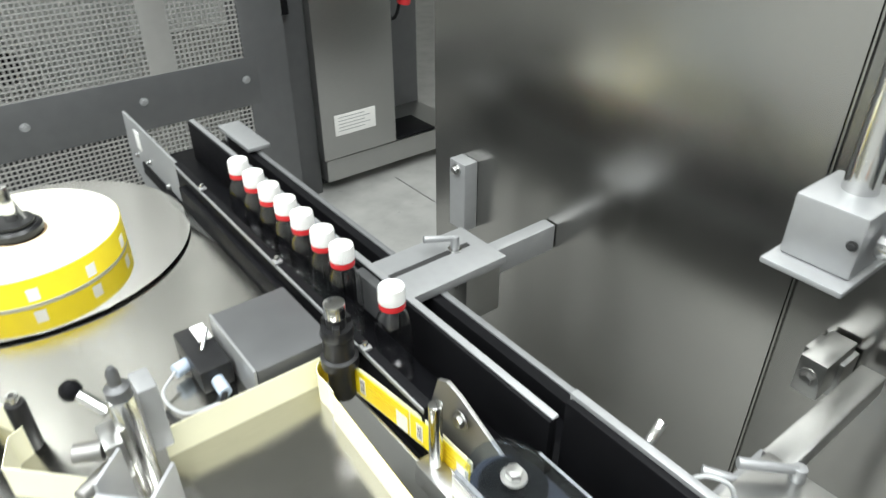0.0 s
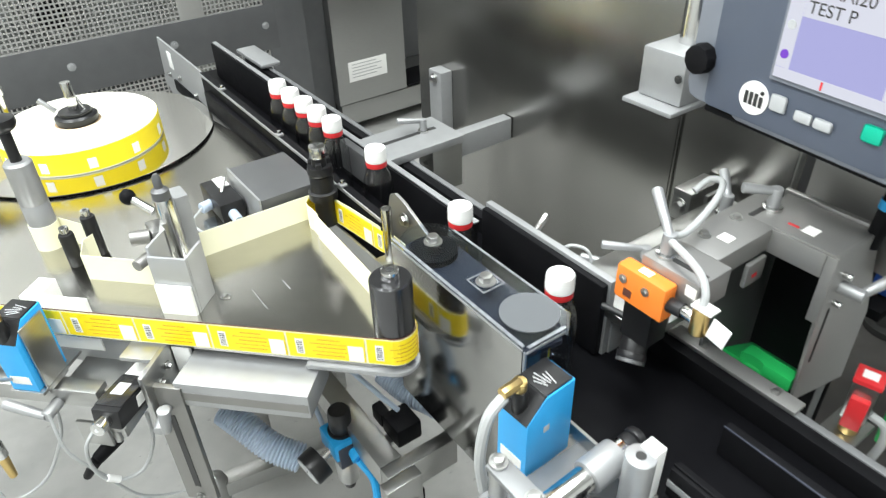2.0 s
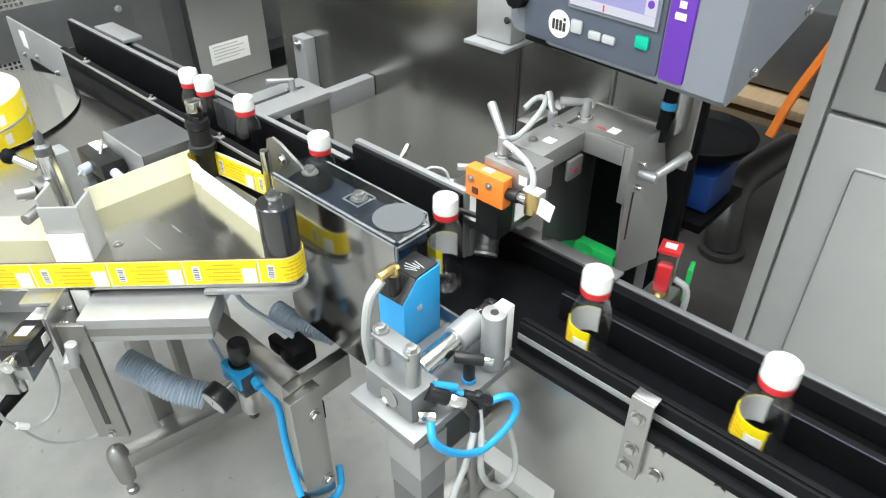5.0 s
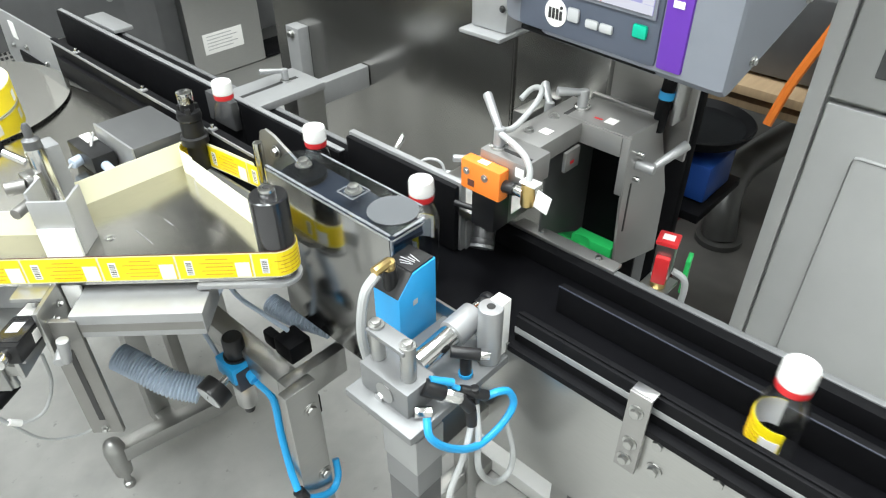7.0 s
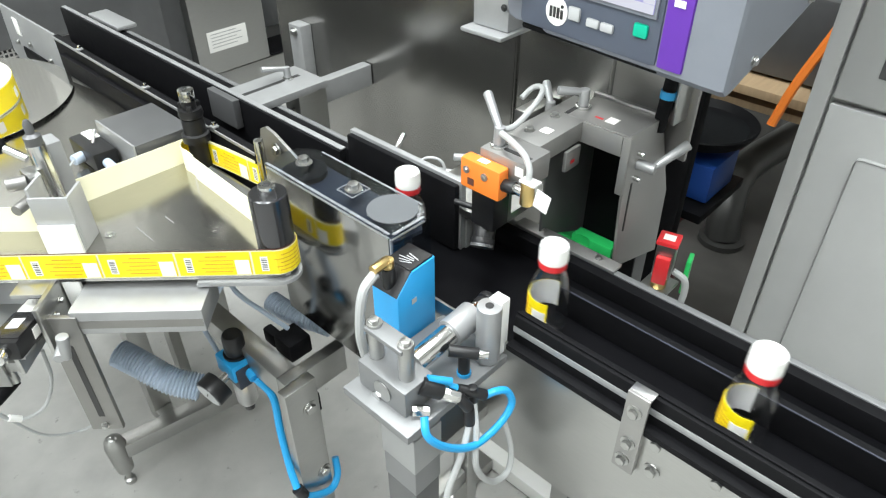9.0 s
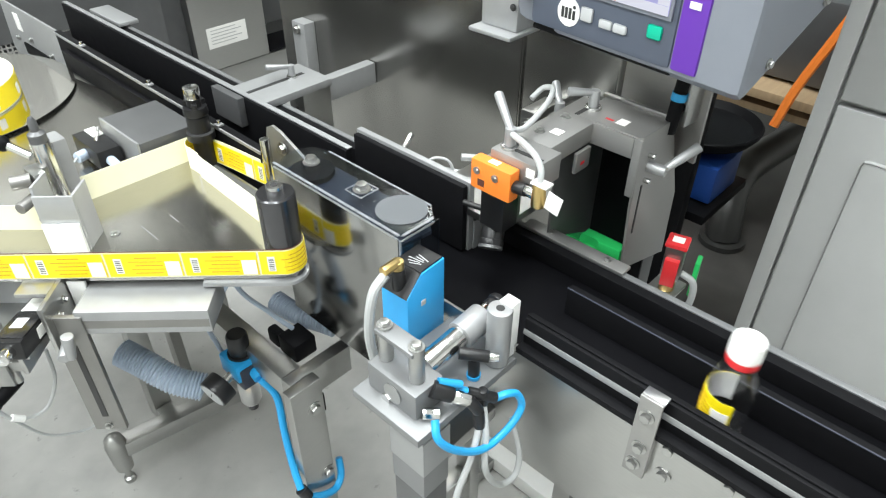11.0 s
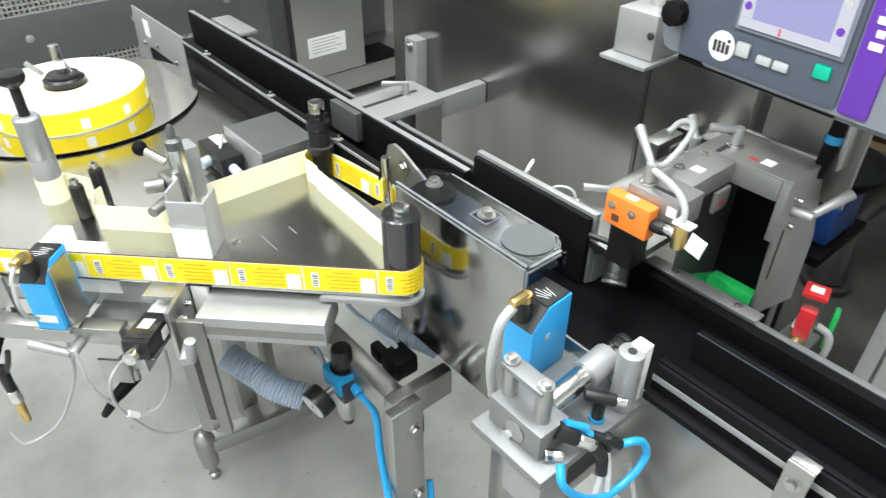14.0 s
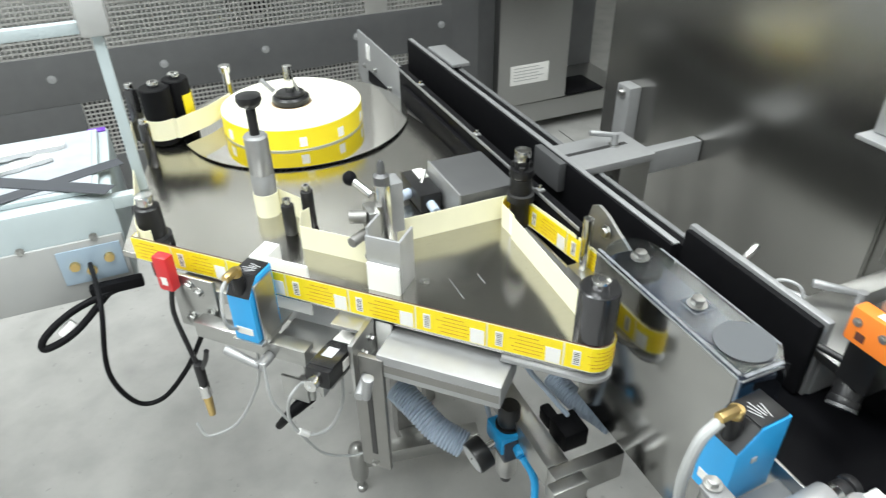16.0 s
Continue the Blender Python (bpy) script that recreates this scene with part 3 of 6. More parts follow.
    part("stem", cyl(at(0.39, 0.035, 0.80), at(0.39, 0.035, 0.90), 0.006), STEEL, lv)
    part("mount_plate", box(0.545, 0.625, 0.014, 0.020, 0.865, 0.965, 0.002, ML), STEEL, t)
    part("link_bar", box(0.49, 0.62, -0.02, 0.014, 0.925, 0.946, 0.002, ML), STEEL, t)
    for s, z in ((0.60, 0.885), (0.575, 0.94), (0.59, 0.95), (0.56, 0.90)):
        bolt(t, at(s, 0.02, z), ML.to_3x3() @ Vector((0, 1, 0)), 0.0065)
    lv = part("clamp_lever", cyl(at(0.44, 0.05, 0.885), at(0.44, 0.078, 0.885), 0.008, bevel=0.0015), ALU, t, "pale cast clamping lever")
    part("arm", cyl(at(0.44, 0.075, 0.885), at(0.50, 0.07, 0.893), 0.006, 0.0075, 14, 0.002), ALU, lv)
    return t


DULL = material("dull_grey_steel", (0.26, 0.255, 0.245), 0.45, 0.8, 0.08, 40)
table_and_stand()


# label strip and its rollers
PITCH = 0.0995


def arc(cx, cy, r, a0, a1, n=10):
    return [(cx + r * math.cos(radians(a0 + (a1 - a0) * i / n)), cy + r * math.sin(radians(a0 + (a1 - a0) * i / n))) for i in range(n + 1)]


def label_strip():
    w = thing("label_strip", "strip of yellow printed labels running round the rollers", "label strip")
    front = [at(0.70, 0)[:2], at(0, 0)[:2]] + arc(0.200, 0.234, 0.0257, 225, 360, 12)
    part("liner", ribbon(front + [(0.2405, 0.52)], 0.958, 1.0, 0.0010), LINER, w, "pale yellow liner paper")
    part("dark_edge", ribbon([at(0.70, 0.0004)[:2], at(0, 0.0004)[:2]] + arc(0.2, 0.234, 0.0262, 225, 330, 8), 0.9998, 1.0008, 0.0010), REDEDGE, w)
    # inner runs
    part("liner", ribbon([(0.2435, 0.52)] + arc(0.272, 0.552, 0.0285, 195, 90, 8) + [(0.07, 0.583)], 0.958, 1.0, 0.0010), LINER, w, "pale yellow liner paper")
    part("liner", ribbon([(0.2805, 0.566), (0.2903, 0.50), (0.2968, 0.44), (0.3013, 0.402), (0.3023, 0.345)], 0.958, 1.003, 0.001), LINER, w, "pale yellow liner paper")
    part("liner", ribbon([(0.01, 0.548), (-0.072, 0.632), (-0.06, 0.672), (-0.045, 0.680)], 0.958, 1.0, 0.001), LINER, w, "pale yellow liner paper")
    part("liner", ribbon([(-0.036, 0.692), (-0.078, 0.765)] + arc(-0.098, 0.765, 0.0205, 10, -200, 14), 0.958, 1.0, 0.001), LINER, w, "pale yellow liner paper")
    # from the roll to the far roller and back to the front run
    part("liner", ribbon([(-0.085, 1.205), (-0.14, 1.15), (-0.205, 1.11)] + arc(-0.232, 1.14, 0.0315, 310, 150, 14) + [(-0.25, 1.20)], 0.972, 1.014, 0.001), LINER, w, "pale yellow liner paper")
    part("printed_strip", ribbon(arc(-0.19, 1.165, 0.0266, -75, 50, 10), 1.0, 1.048, 0.0008), YELLOW, w, "yellow printed strip")
    part("liner", ribbon([(-0.2905, 1.17), (-0.3055, 0.748), (-0.302, 0.728), (-0.294, 0.716), (-0.2845, 0.7165)], 0.958, 1.0, 0.001), LINER, w, "pale yellow liner paper")


REDEDGE = material("red_brown_edge", (0.10, 0.035, 0.025), 0.5)
PRINT = material("red_brown_print", (0.62, 0.34, 0.02), 0.5)
label_strip()


def roller(x, y, z0, z1, r, label, mat=ROLLER, screw=True, name="roller", thing_name="deflection_roller"):
    t = thing(thing_name, label, "roller", pose(x, y, z0), "rollers of the labeller")
    h = z1 - z0
    part("drum", lathe([(r * 0.9, 0), (r, 0.002), (r, h - 0.002), (r * 0.93, h)], 36), mat, t)
    if screw:
        sc = part("screw", cyl((0, 0, h), (0, 0, h + 0.011), min(0.011, r * 0.62), seg=20, bevel=0.001), CHROME, t, "steel screw")
        part("socket", cyl((0, 0, h + 0.0105), (0, 0, h + 0.0115), min(0.005, r * 0.3), seg=6), INK, sc)
    return t


roller(0.200, 0.234, 0.958, 1.073, 0.0252, "tall black deflection roller with a steel screw")
roller(-0.078, 0.683, 0.958, 1.012, 0.0105, "thin black guide roller with a steel cap", SATIN)
roller(-0.043, 0.692, 0.958, 1.024, 0.0105, "thin black guide roller with a steel cap", SATIN)
roller(-0.232, 1.14, 0.958, 1.075, 0.030, "broad black roller with a steel screw behind the strip", BLACK)
roller(-0.277, 1.17, 0.958, 1.068, 0.013, "tall thin black roller with a steel cap")
roller(-0.265, 1.03, 0.958, 1.045, 0.010, "tall thin black roller with a steel cap")
roller(-0.19, 1.165, 0.958, 1.078, 0.026, "broad black roller with a yellow label on it", BLACK)


def brake_post():
    t = thing("brake_post", "black brake roller post with a knurled collar and steel screw", "post", pose(0.272, 0.552, 0.958))
    part("drum", lathe([(0.016, 0.0), (0.016, 0.045), (0.0225, 0.048), (0.0225, 0.060), (0.018, 0.062), (0.018, 0.088), (0.0145, 0.09)], 32), SATIN, t)
    collar = part("collar", lathe([(0.0185, 0.09), (0.020, 0.094), (0.0185, 0.104)], 28), SATIN, t)
    for i in range(3):
        part("clip", box(0.010, 0.018, -0.004, 0.004, 0.10, 0.112, 0.001, pose(0, 0, 0, 0, 0, 120 * i)), SATIN, collar)
    part("stem", cyl((0, 0, 0.10), (0, 0, 0.125), 0.0115), SATIN, t)
    part("screw", cyl((0, 0, 0.118), (0, 0, 0.136), 0.0125, seg=24, bevel=0.001), CHROME, t, "knurled steel screw")
    t = thing("strip_roller", "black turning post with a silver cap at the strip's start", "post", pose(-0.283, 0.748, 0.90))
    part("drum", lathe([(0.018, 0.0), (0.018, 0.055), (0.027, 0.058), (0.027, 0.072), (0.020, 0.074), (0.020, 0.125), (0.017, 0.127)], 32), SATIN, t)
    part("cap", cyl((0, 0, 0.127), (0, 0, 0.145), 0.0135, seg=24, bevel=0.0015), CHROME, t, "silver cap")
    t = thing("dancer_post", "silver post with a black knob and a loop of liner", "post", pose(-0.098, 0.765, 0.958))
    part("body", lathe([(0.0185, 0), (0.0195, 0.002), (0.0195, 0.075), (0.0188, 0.076), (0.0188, 0.078), (0.0195, 0.079), (0.0195, 0.142), (0.0165, 0.146)], 32), ALU, t)
    knob = part("knob", lathe([(0.008, 0.146), (0.008, 0.19), (0.017, 0.196), (0.0205, 0.203), (0.0195, 0.211), (0.008, 0.214)], 28), SATIN, t)
    t = thing("guide_pin", "slim steel guide pin on the table", "pin", pose(-0.081, 1.254, 0.958))
    part("pin", lathe([(0.009, 0), (0.009, 0.085), (0.013, 0.087), (0.013, 0.10), (0.011, 0.102)], 20), CHROME, t)


brake_post()


def label_roll():
    d = thing("roll_disc", "thin polished steel disc carrying the label roll", "disc", pose(0.041, 1.133, 0.9612))
    part("disc", lathe([(0.2408, 0.0), (0.2408, 0.0016)], 96), DISC, d)
    part("hub", cyl((-0.01, -0.03, -0.0031), (-0.01, -0.03, -0.0001), 0.06), ALU, d)
    r = thing("label_roll", "large roll of yellow labels with a white paper face", "label roll", pose(0.0285, 1.11, 0.9636))
    bm = lathe([(0.042, 0.0), (0.1455, 0.0), (0.1455, 0.0455), (0.042, 0.0455)], 96, cap=False)
    part("paper", bm, ROLLPAPER, r, "wound white and yellow paper", smooth=40)
    part("core", lathe([(0.042, 0.001), (0.042, 0.0453), (0.038, 0.0453), (0.038, 0.001)], 48, cap=False), WOOD, r)
    band = part("outer_label", ribbon(arc(0, 0, 0.1462, 0, 360, 96), 0.003, 0.0435, 0.0008), YELLOW, r)
    for i in range(11):
        a = i * 32.7
        part("white_field", ribbon(arc(0, 0, 0.147, a, a + 6, 4), 0.008, 0.028, 0.0006), PAPER, band)
    h = thing("roll_hub", "black roll clamp with a steel shaft and lever", "clamp", pose(0.0285, 1.11, 0.9636))
    part("cone", lathe([(0.037, 0.002), (0.037, 0.046), (0.039, 0.05), (0.039, 0.058), (0.034, 0.062)], 36), SATIN, h)
    part("ring", cyl((0, 0, 0.0621), (0, 0, 0.068), 0.030, bevel=0.001), SATIN, h)
    part("shaft", cyl((0, 0, 0.068), (0, 0, 0.124), 0.0095, bevel=0.0012), CHROME, h)
    part("clip", cyl((0.018, -0.005, 0.064), (0.004, 0.012, 0.108), 0.003), CHROME, h)
    part("clip", cyl((-0.03, 0.02, 0.066), (-0.052, 0.03, 0.092), 0.005, bevel=0.001), ALU, h)


DISC = material("polished_disc_steel", (0.60, 0.59, 0.56), 0.08, 1.0, 0.03)
ROLLPAPER = material("roll_edge_paper", (0.86, 0.84, 0.70), 0.5, 0.0, 0.03, 60)
label_roll()


def gate():
    g = thing("strip_gate", "grey steel strip gate with a clamp post and white slide pads", "gate")
    G = pose(-0.008, 0.494, 0.958, 0, 0, -45)          # x along the front, y to the back
    part("front_plate", box(0.0, 0.054, 0.0, 0.004, 0.0, 0.088, 0.001, G), GATE, g)
    part("side_plate", box(0.0, 0.004, 0.004, 0.045, 0.0, 0.10, 0.001, G), GATE, g)
    part("side_plate", box(0.050, 0.054, 0.0045, 0.045, 0.0, 0.088, 0.001, G), GATE, g)
    part("slide_pad", box(0.002, 0.052, -0.006, -0.0005, -0.04, 0.046, 0.001, G), WHITE, g, "white slide pad")
    post = part("post", cyl((0.043, 0.560, 0.958), (0.043, 0.560, 1.085), 0.013, bevel=0.0015), CHROME, g)
    part("tip", lathe([(0.012, 0), (0.012, 0.012), (0.006, 0.016), (0.006, 0.03), (0.003, 0.036)], 16, pose(0.043, 0.560, 1.085)), DARKSTEEL, post)
    part("clamp", box(0.014, 0.032, 0.538, 0.575, 1.0, 1.05, 0.003), STEEL, g)
    part("clamp", box(0.058, 0.078, 0.565, 0.60, 0.99, 1.075, 0.003), ALU, g)
    for p, q, r in (((0.014, 0.55, 1.04), (-0.01, 0.56, 1.04), 0.010), ((0.014, 0.55, 1.015), (-0.018, 0.53, 1.015), 0.008), ((0.02, 0.535, 1.01), (0.0, 0.505, 1.0), 0.007)):
        part("set_screw", cyl(p, q, r, bevel=0.001), DULL, g)
    kn = part("knob", cyl((0.03, 0.575, 1.06), (0.012, 0.60, 1.075), 0.006), CHROME, g)
    part("ball", lathe([(0.004, -0.011), (0.0095, -0.006), (0.011, 0), (0.0095, 0.006), (0.004, 0.011)], 18, pose(0.008, 0.605, 1.078)), BLACK, kn)
    part("slide_pad", box(0.405, 0.475, -0.024, -0.018, 0.915, 1.002, 0.001, ML), WHITE, g, "white slide pad")
    part("slide_pad", box(0.475, 0.50, -0.06, -0.018, 0.958, 1.0, 0.001, ML), WHITE, g, "white slide pad")


gate()


def drive_box():
    d = thing("drive_box", "dark grey sheet steel drive cover on the table", "cover box", pose(0.235, 0.655, 0.9585))
    part("cover", box(-0.05, 0.05, -0.065, 0.07, 0, 0.054, 0.002), DARKSTEEL, d)
    part("edge", box(-0.054, -0.0505, -0.065, 0.07, 0, 0.056, 0.0008), ALU, d)
    a = thing("valve_unit", "black valve unit with pale fittings and cables", "valve", pose(0.155, 0.70, 0.9585))
    part("body", box(-0.018, 0.022, -0.05, 0.045, 0, 0.034, 0.003), SATIN, a)
    part("plate", box(0.002, 0.02, 0.005, 0.04, 0.0342, 0.037, 0.001), PAPER, a)
    part("fitting", cyl((-0.018, 0.0, 0.015), (-0.036, -0.005, 0.015), 0.009, bevel=0.001), DUCT, a)
    part("fitting", cyl((0.0, -0.05, 0.015), (0.0, -0.075, 0.012), 0.008, bevel=0.001), DUCT, a)
    part("pin", cyl((0.0, -0.01, 0.034), (0.016, 0.012, 0.046), 0.003), CHROME, a)
    part("cable", tube([(-0.036, -0.005, 0.015), (-0.06, -0.03, 0.01), (-0.05, -0.07, 0.006), (-0.01, -0.08, 0.006)], 0.002), CABLE, a)
    part("cable", tube([(0.0, -0.073, 0.012), (-0.022, -0.105, 0.016), (-0.058, -0.10, 0.014), (-0.066, -0.06, 0.008)], 0.0035), SATIN, a)


drive_box()


def photo_sensor(name, m, label, depth=0.05, width=0.036, height=0.10):
    """A blue optical sensor with a bevelled front, black top and brass elbow."""
    t = thing(name, label, "sensor", m)
    w, d, h = width, depth, height
    part("housing", prism([(-d / 2, 0), (d / 2, 0), (d / 2, h), (-d / 2 + d * 0.36, h), (-d / 2, h * 0.78)], -w / 2, w / 2, 0.002, pose(0, 0, 0, 90) @ pose(0, 0, 0)), BLUE, t)
    part("top_panel", box(-d / 2 + d * 0.38, d / 2 - 0.002, -w / 2 + 0.002, w / 2 - 0.002, h, h + 0.0025, 0.0006), SATIN, t, "black display panel")
    bm = bmesh.new()
    for i in range(5):
        box(-0.002 + 0.004 * i, -0.0008 + 0.004 * i, -0.011 + 0.003 * (i % 2), 0.004 + 0.003 * (i % 3), h + 0.0025, h + 0.0029, 0, pose(0, 0, 0, 0, 0, 25 - 9 * i), bm)
    part("display_marks", bm, BUTTON, t, "pale display marks", smooth=None)
    part("connector", cyl((-d / 2 + d * 0.16, 0, h * 0.80), (-d / 2 + d * 0.12, 0, h * 1.08), 0.0095, 0.008, 16, 0.001), SATIN, t)
    part("front_cap", prism([(-d / 2 - 0.0008, h * 0.775), (-d / 2 + d * 0.35, h + 0.0012), (-d / 2 + d * 0.40, h + 0.0012), (-d / 2 + 0.002, h * 0.76)], -w / 2 + 0.001, w / 2 - 0.001, 0.0006, pose(0, 0, 0, 90)), SATIN, t)
    el = part("elbow", cyl((-d / 2 + d * 0.12, 0, h * 1.08), (-d / 2 + d * 0.12, 0, h * 1.19), 0.0075, seg=16, bevel=0.001), BRASS, t, "brass elbow fitting")
    part("nut", cyl((-d / 2 + d * 0.12, 0, h * 1.17), (-d / 2 - 0.016, 0, h * 1.17), 0.0062, seg=8, bevel=0.001), BRASS, el)
    part("sticker", box(-0.010, -0.002, -w / 2 - 0.001, -w / 2 - 0.0003, h * 0.55, h * 0.62, 0, ), BUTTON, t)
    part("sticker", box(-d / 2 - 0.0008, -d / 2 - 0.0001, -w / 2 + 0.006, w / 2 - 0.006, h * 0.12, h * 0.24, 0), PAPER, t)
    return t


S1 = photo_sensor("photo_sensor", pose(0.242, 0.030, 0.940, 0, 0, 3), "bright blue photo sensor with a brass cable elbow above the pusher", 0.066, 0.042, 0.104)
part("cable", tube([(-0.045, 0, 0.116), (-0.066, 0.0, 0.10), (-0.076, 0.0, 0.05), (-0.07, 0.0, -0.005)], 0.006), CABLE, S1)
S2 = photo_sensor("photo_sensor", ML @ pose(0.458, 0.040, 0.922, 0, 0, -90), "blue photo sensor on a steel bracket beside the label strip", 0.056, 0.038, 0.10)
part("bracket", box(-0.020, 0.020, -0.0235, -0.0205, -0.01, 0.094, 0.001), STEEL, S2, "worn steel bracket")
SI = (ML @ pose(0.458, 0.040, 0.922, 0, 0, -90)).inverted()
part("cable", tube([(-0.040, 0, 0.117), (-0.056, 0.0, 0.10), (-0.058, 0.0, 0.05)] + [SI @ Vector(p) for p in ((-0.178, 0.56, 0.88), (-0.181, 0.58, 0.78), (-0.198, 0.58, 0.732), (-0.234, 0.58, 0.681), (-0.281, 0.58, 0.672), (-0.294, 0.59, 0.70))], 0.0026), CABLE, S2)
part("base_plate", box(-0.03, 0.05, -0.024, 0.024, -0.006, -0.0005, 0.001), STEEL, S2)

bs = thing("proximity_sensor", "black rectangular sensor with a white sticker on a steel arm", "sensor", ML @ pose(0.327, 0.048, 0.918, 8, 0, 0))
part("body", box(-0.018, 0.018, -0.050, 0.054, -0.014, 0.014, 0.003), SATIN, bs)
part("cover", box(-0.0172, 0.0172, -0.010, 0.046, 0.0141, 0.0155, 0.0006), ROLLER, bs, "glossy dark cover")
part("sticker", box(-0.013, 0.015, -0.044, -0.014, 0.0142, 0.0146, 0), PAPER, bs)
part("sticker", box(-0.006, 0.010, 0.004, 0.026, 0.0156, 0.016, 0), BUTTON, bs)
part("sticker", box(-0.0188, -0.0181, -0.022, 0.018, -0.008, 0.008, 0), PAPER, bs)
part("connector", cyl((0, 0.054, 0), (0, 0.072, 0), 0.009, bevel=0.001), CHROME, bs)
part("arm", box(-0.016, 0.016, -0.03, 0.045, -0.020, -0.0145, 0.001), STEEL, bs)
BI = (ML @ pose(0.327, 0.048, 0.918, 8, 0, 0)).inverted()
part("cable", tube([(0, 0.072, 0)] + [BI @ Vector(p) for p in ((-0.135, 0.43, 0.872), (-0.155, 0.435, 0.845), (-0.160, 0.44, 0.80), (-0.145, 0.44, 0.761), (-0.108, 0.44, 0.754), (-0.082, 0.44, 0.795), (-0.076, 0.44, 0.85))], 0.0026), CABLE, bs)
part("sleeve", cyl(BI @ Vector((-0.150, 0.44, 0.770)), BI @ Vector((-0.138, 0.44, 0.757)), 0.005), WHITE, bs)
part("cable", tube([BI @ Vector(p) for p in ((-0.178, 0.46, 0.90), (-0.178, 0.45, 0.838), (-0.156, 0.45, 0.776), (-0.124, 0.45, 0.700), (-0.081, 0.45, 0.667), (-0.055, 0.44, 0.675), (-0.040, 0.42, 0.72))], 0.0022), CABLE, bs)

rc = thing("red_clip_sensor", "small red plastic sensor clip with a black cable on the strip", "sensor", ML @ pose(0.615, 0.030, 0.958))
part("clip", box(-0.013, 0.013, -0.008, 0.010, -0.012, 0.048, 0.004), RED, rc)
part("sticker", box(-0.007, 0.004, 0.0102, 0.0106, 0.0, 0.014, 0), PAPER, rc)
part("cable", tube([(0.0, 0, -0.012), (0.005, 0.005, -0.06), (-0.01, 0.01, -0.12), (-0.025, 0.015, -0.155)], 0.004), SATIN, rc)
plug = part("connector", cyl((-0.025, 0.015, -0.145), (-0.025, 0.016, -0.205), 0.0085, 0.0075, 14, 0.001), SATIN, rc)
part("nut", cyl((-0.025, 0.016, -0.19), (-0.025, 0.016, -0.215), 0.0095, seg=14, bevel=0.001), CHROME, plug)
part("tail", cyl((-0.025, 0.016, -0.215), (-0.025, 0.016, -0.26), 0.0075, 0.006, 14, 0.001), BRASS, plug)
part("cable", tube([(-0.055, 0.02, -0.105), (-0.045, 0.018, -0.13), (-0.03, 0.015, -0.155)], 0.004), SATIN, rc)


EDGE = material("worn_acrylic_edge", (0.17, 0.18, 0.195), 0.4, 0.0, 0.7, 160)
MIRROR = material("mirror_steel", (0.37, 0.37, 0.36), 0.14, 1.0, 0.04, 8)


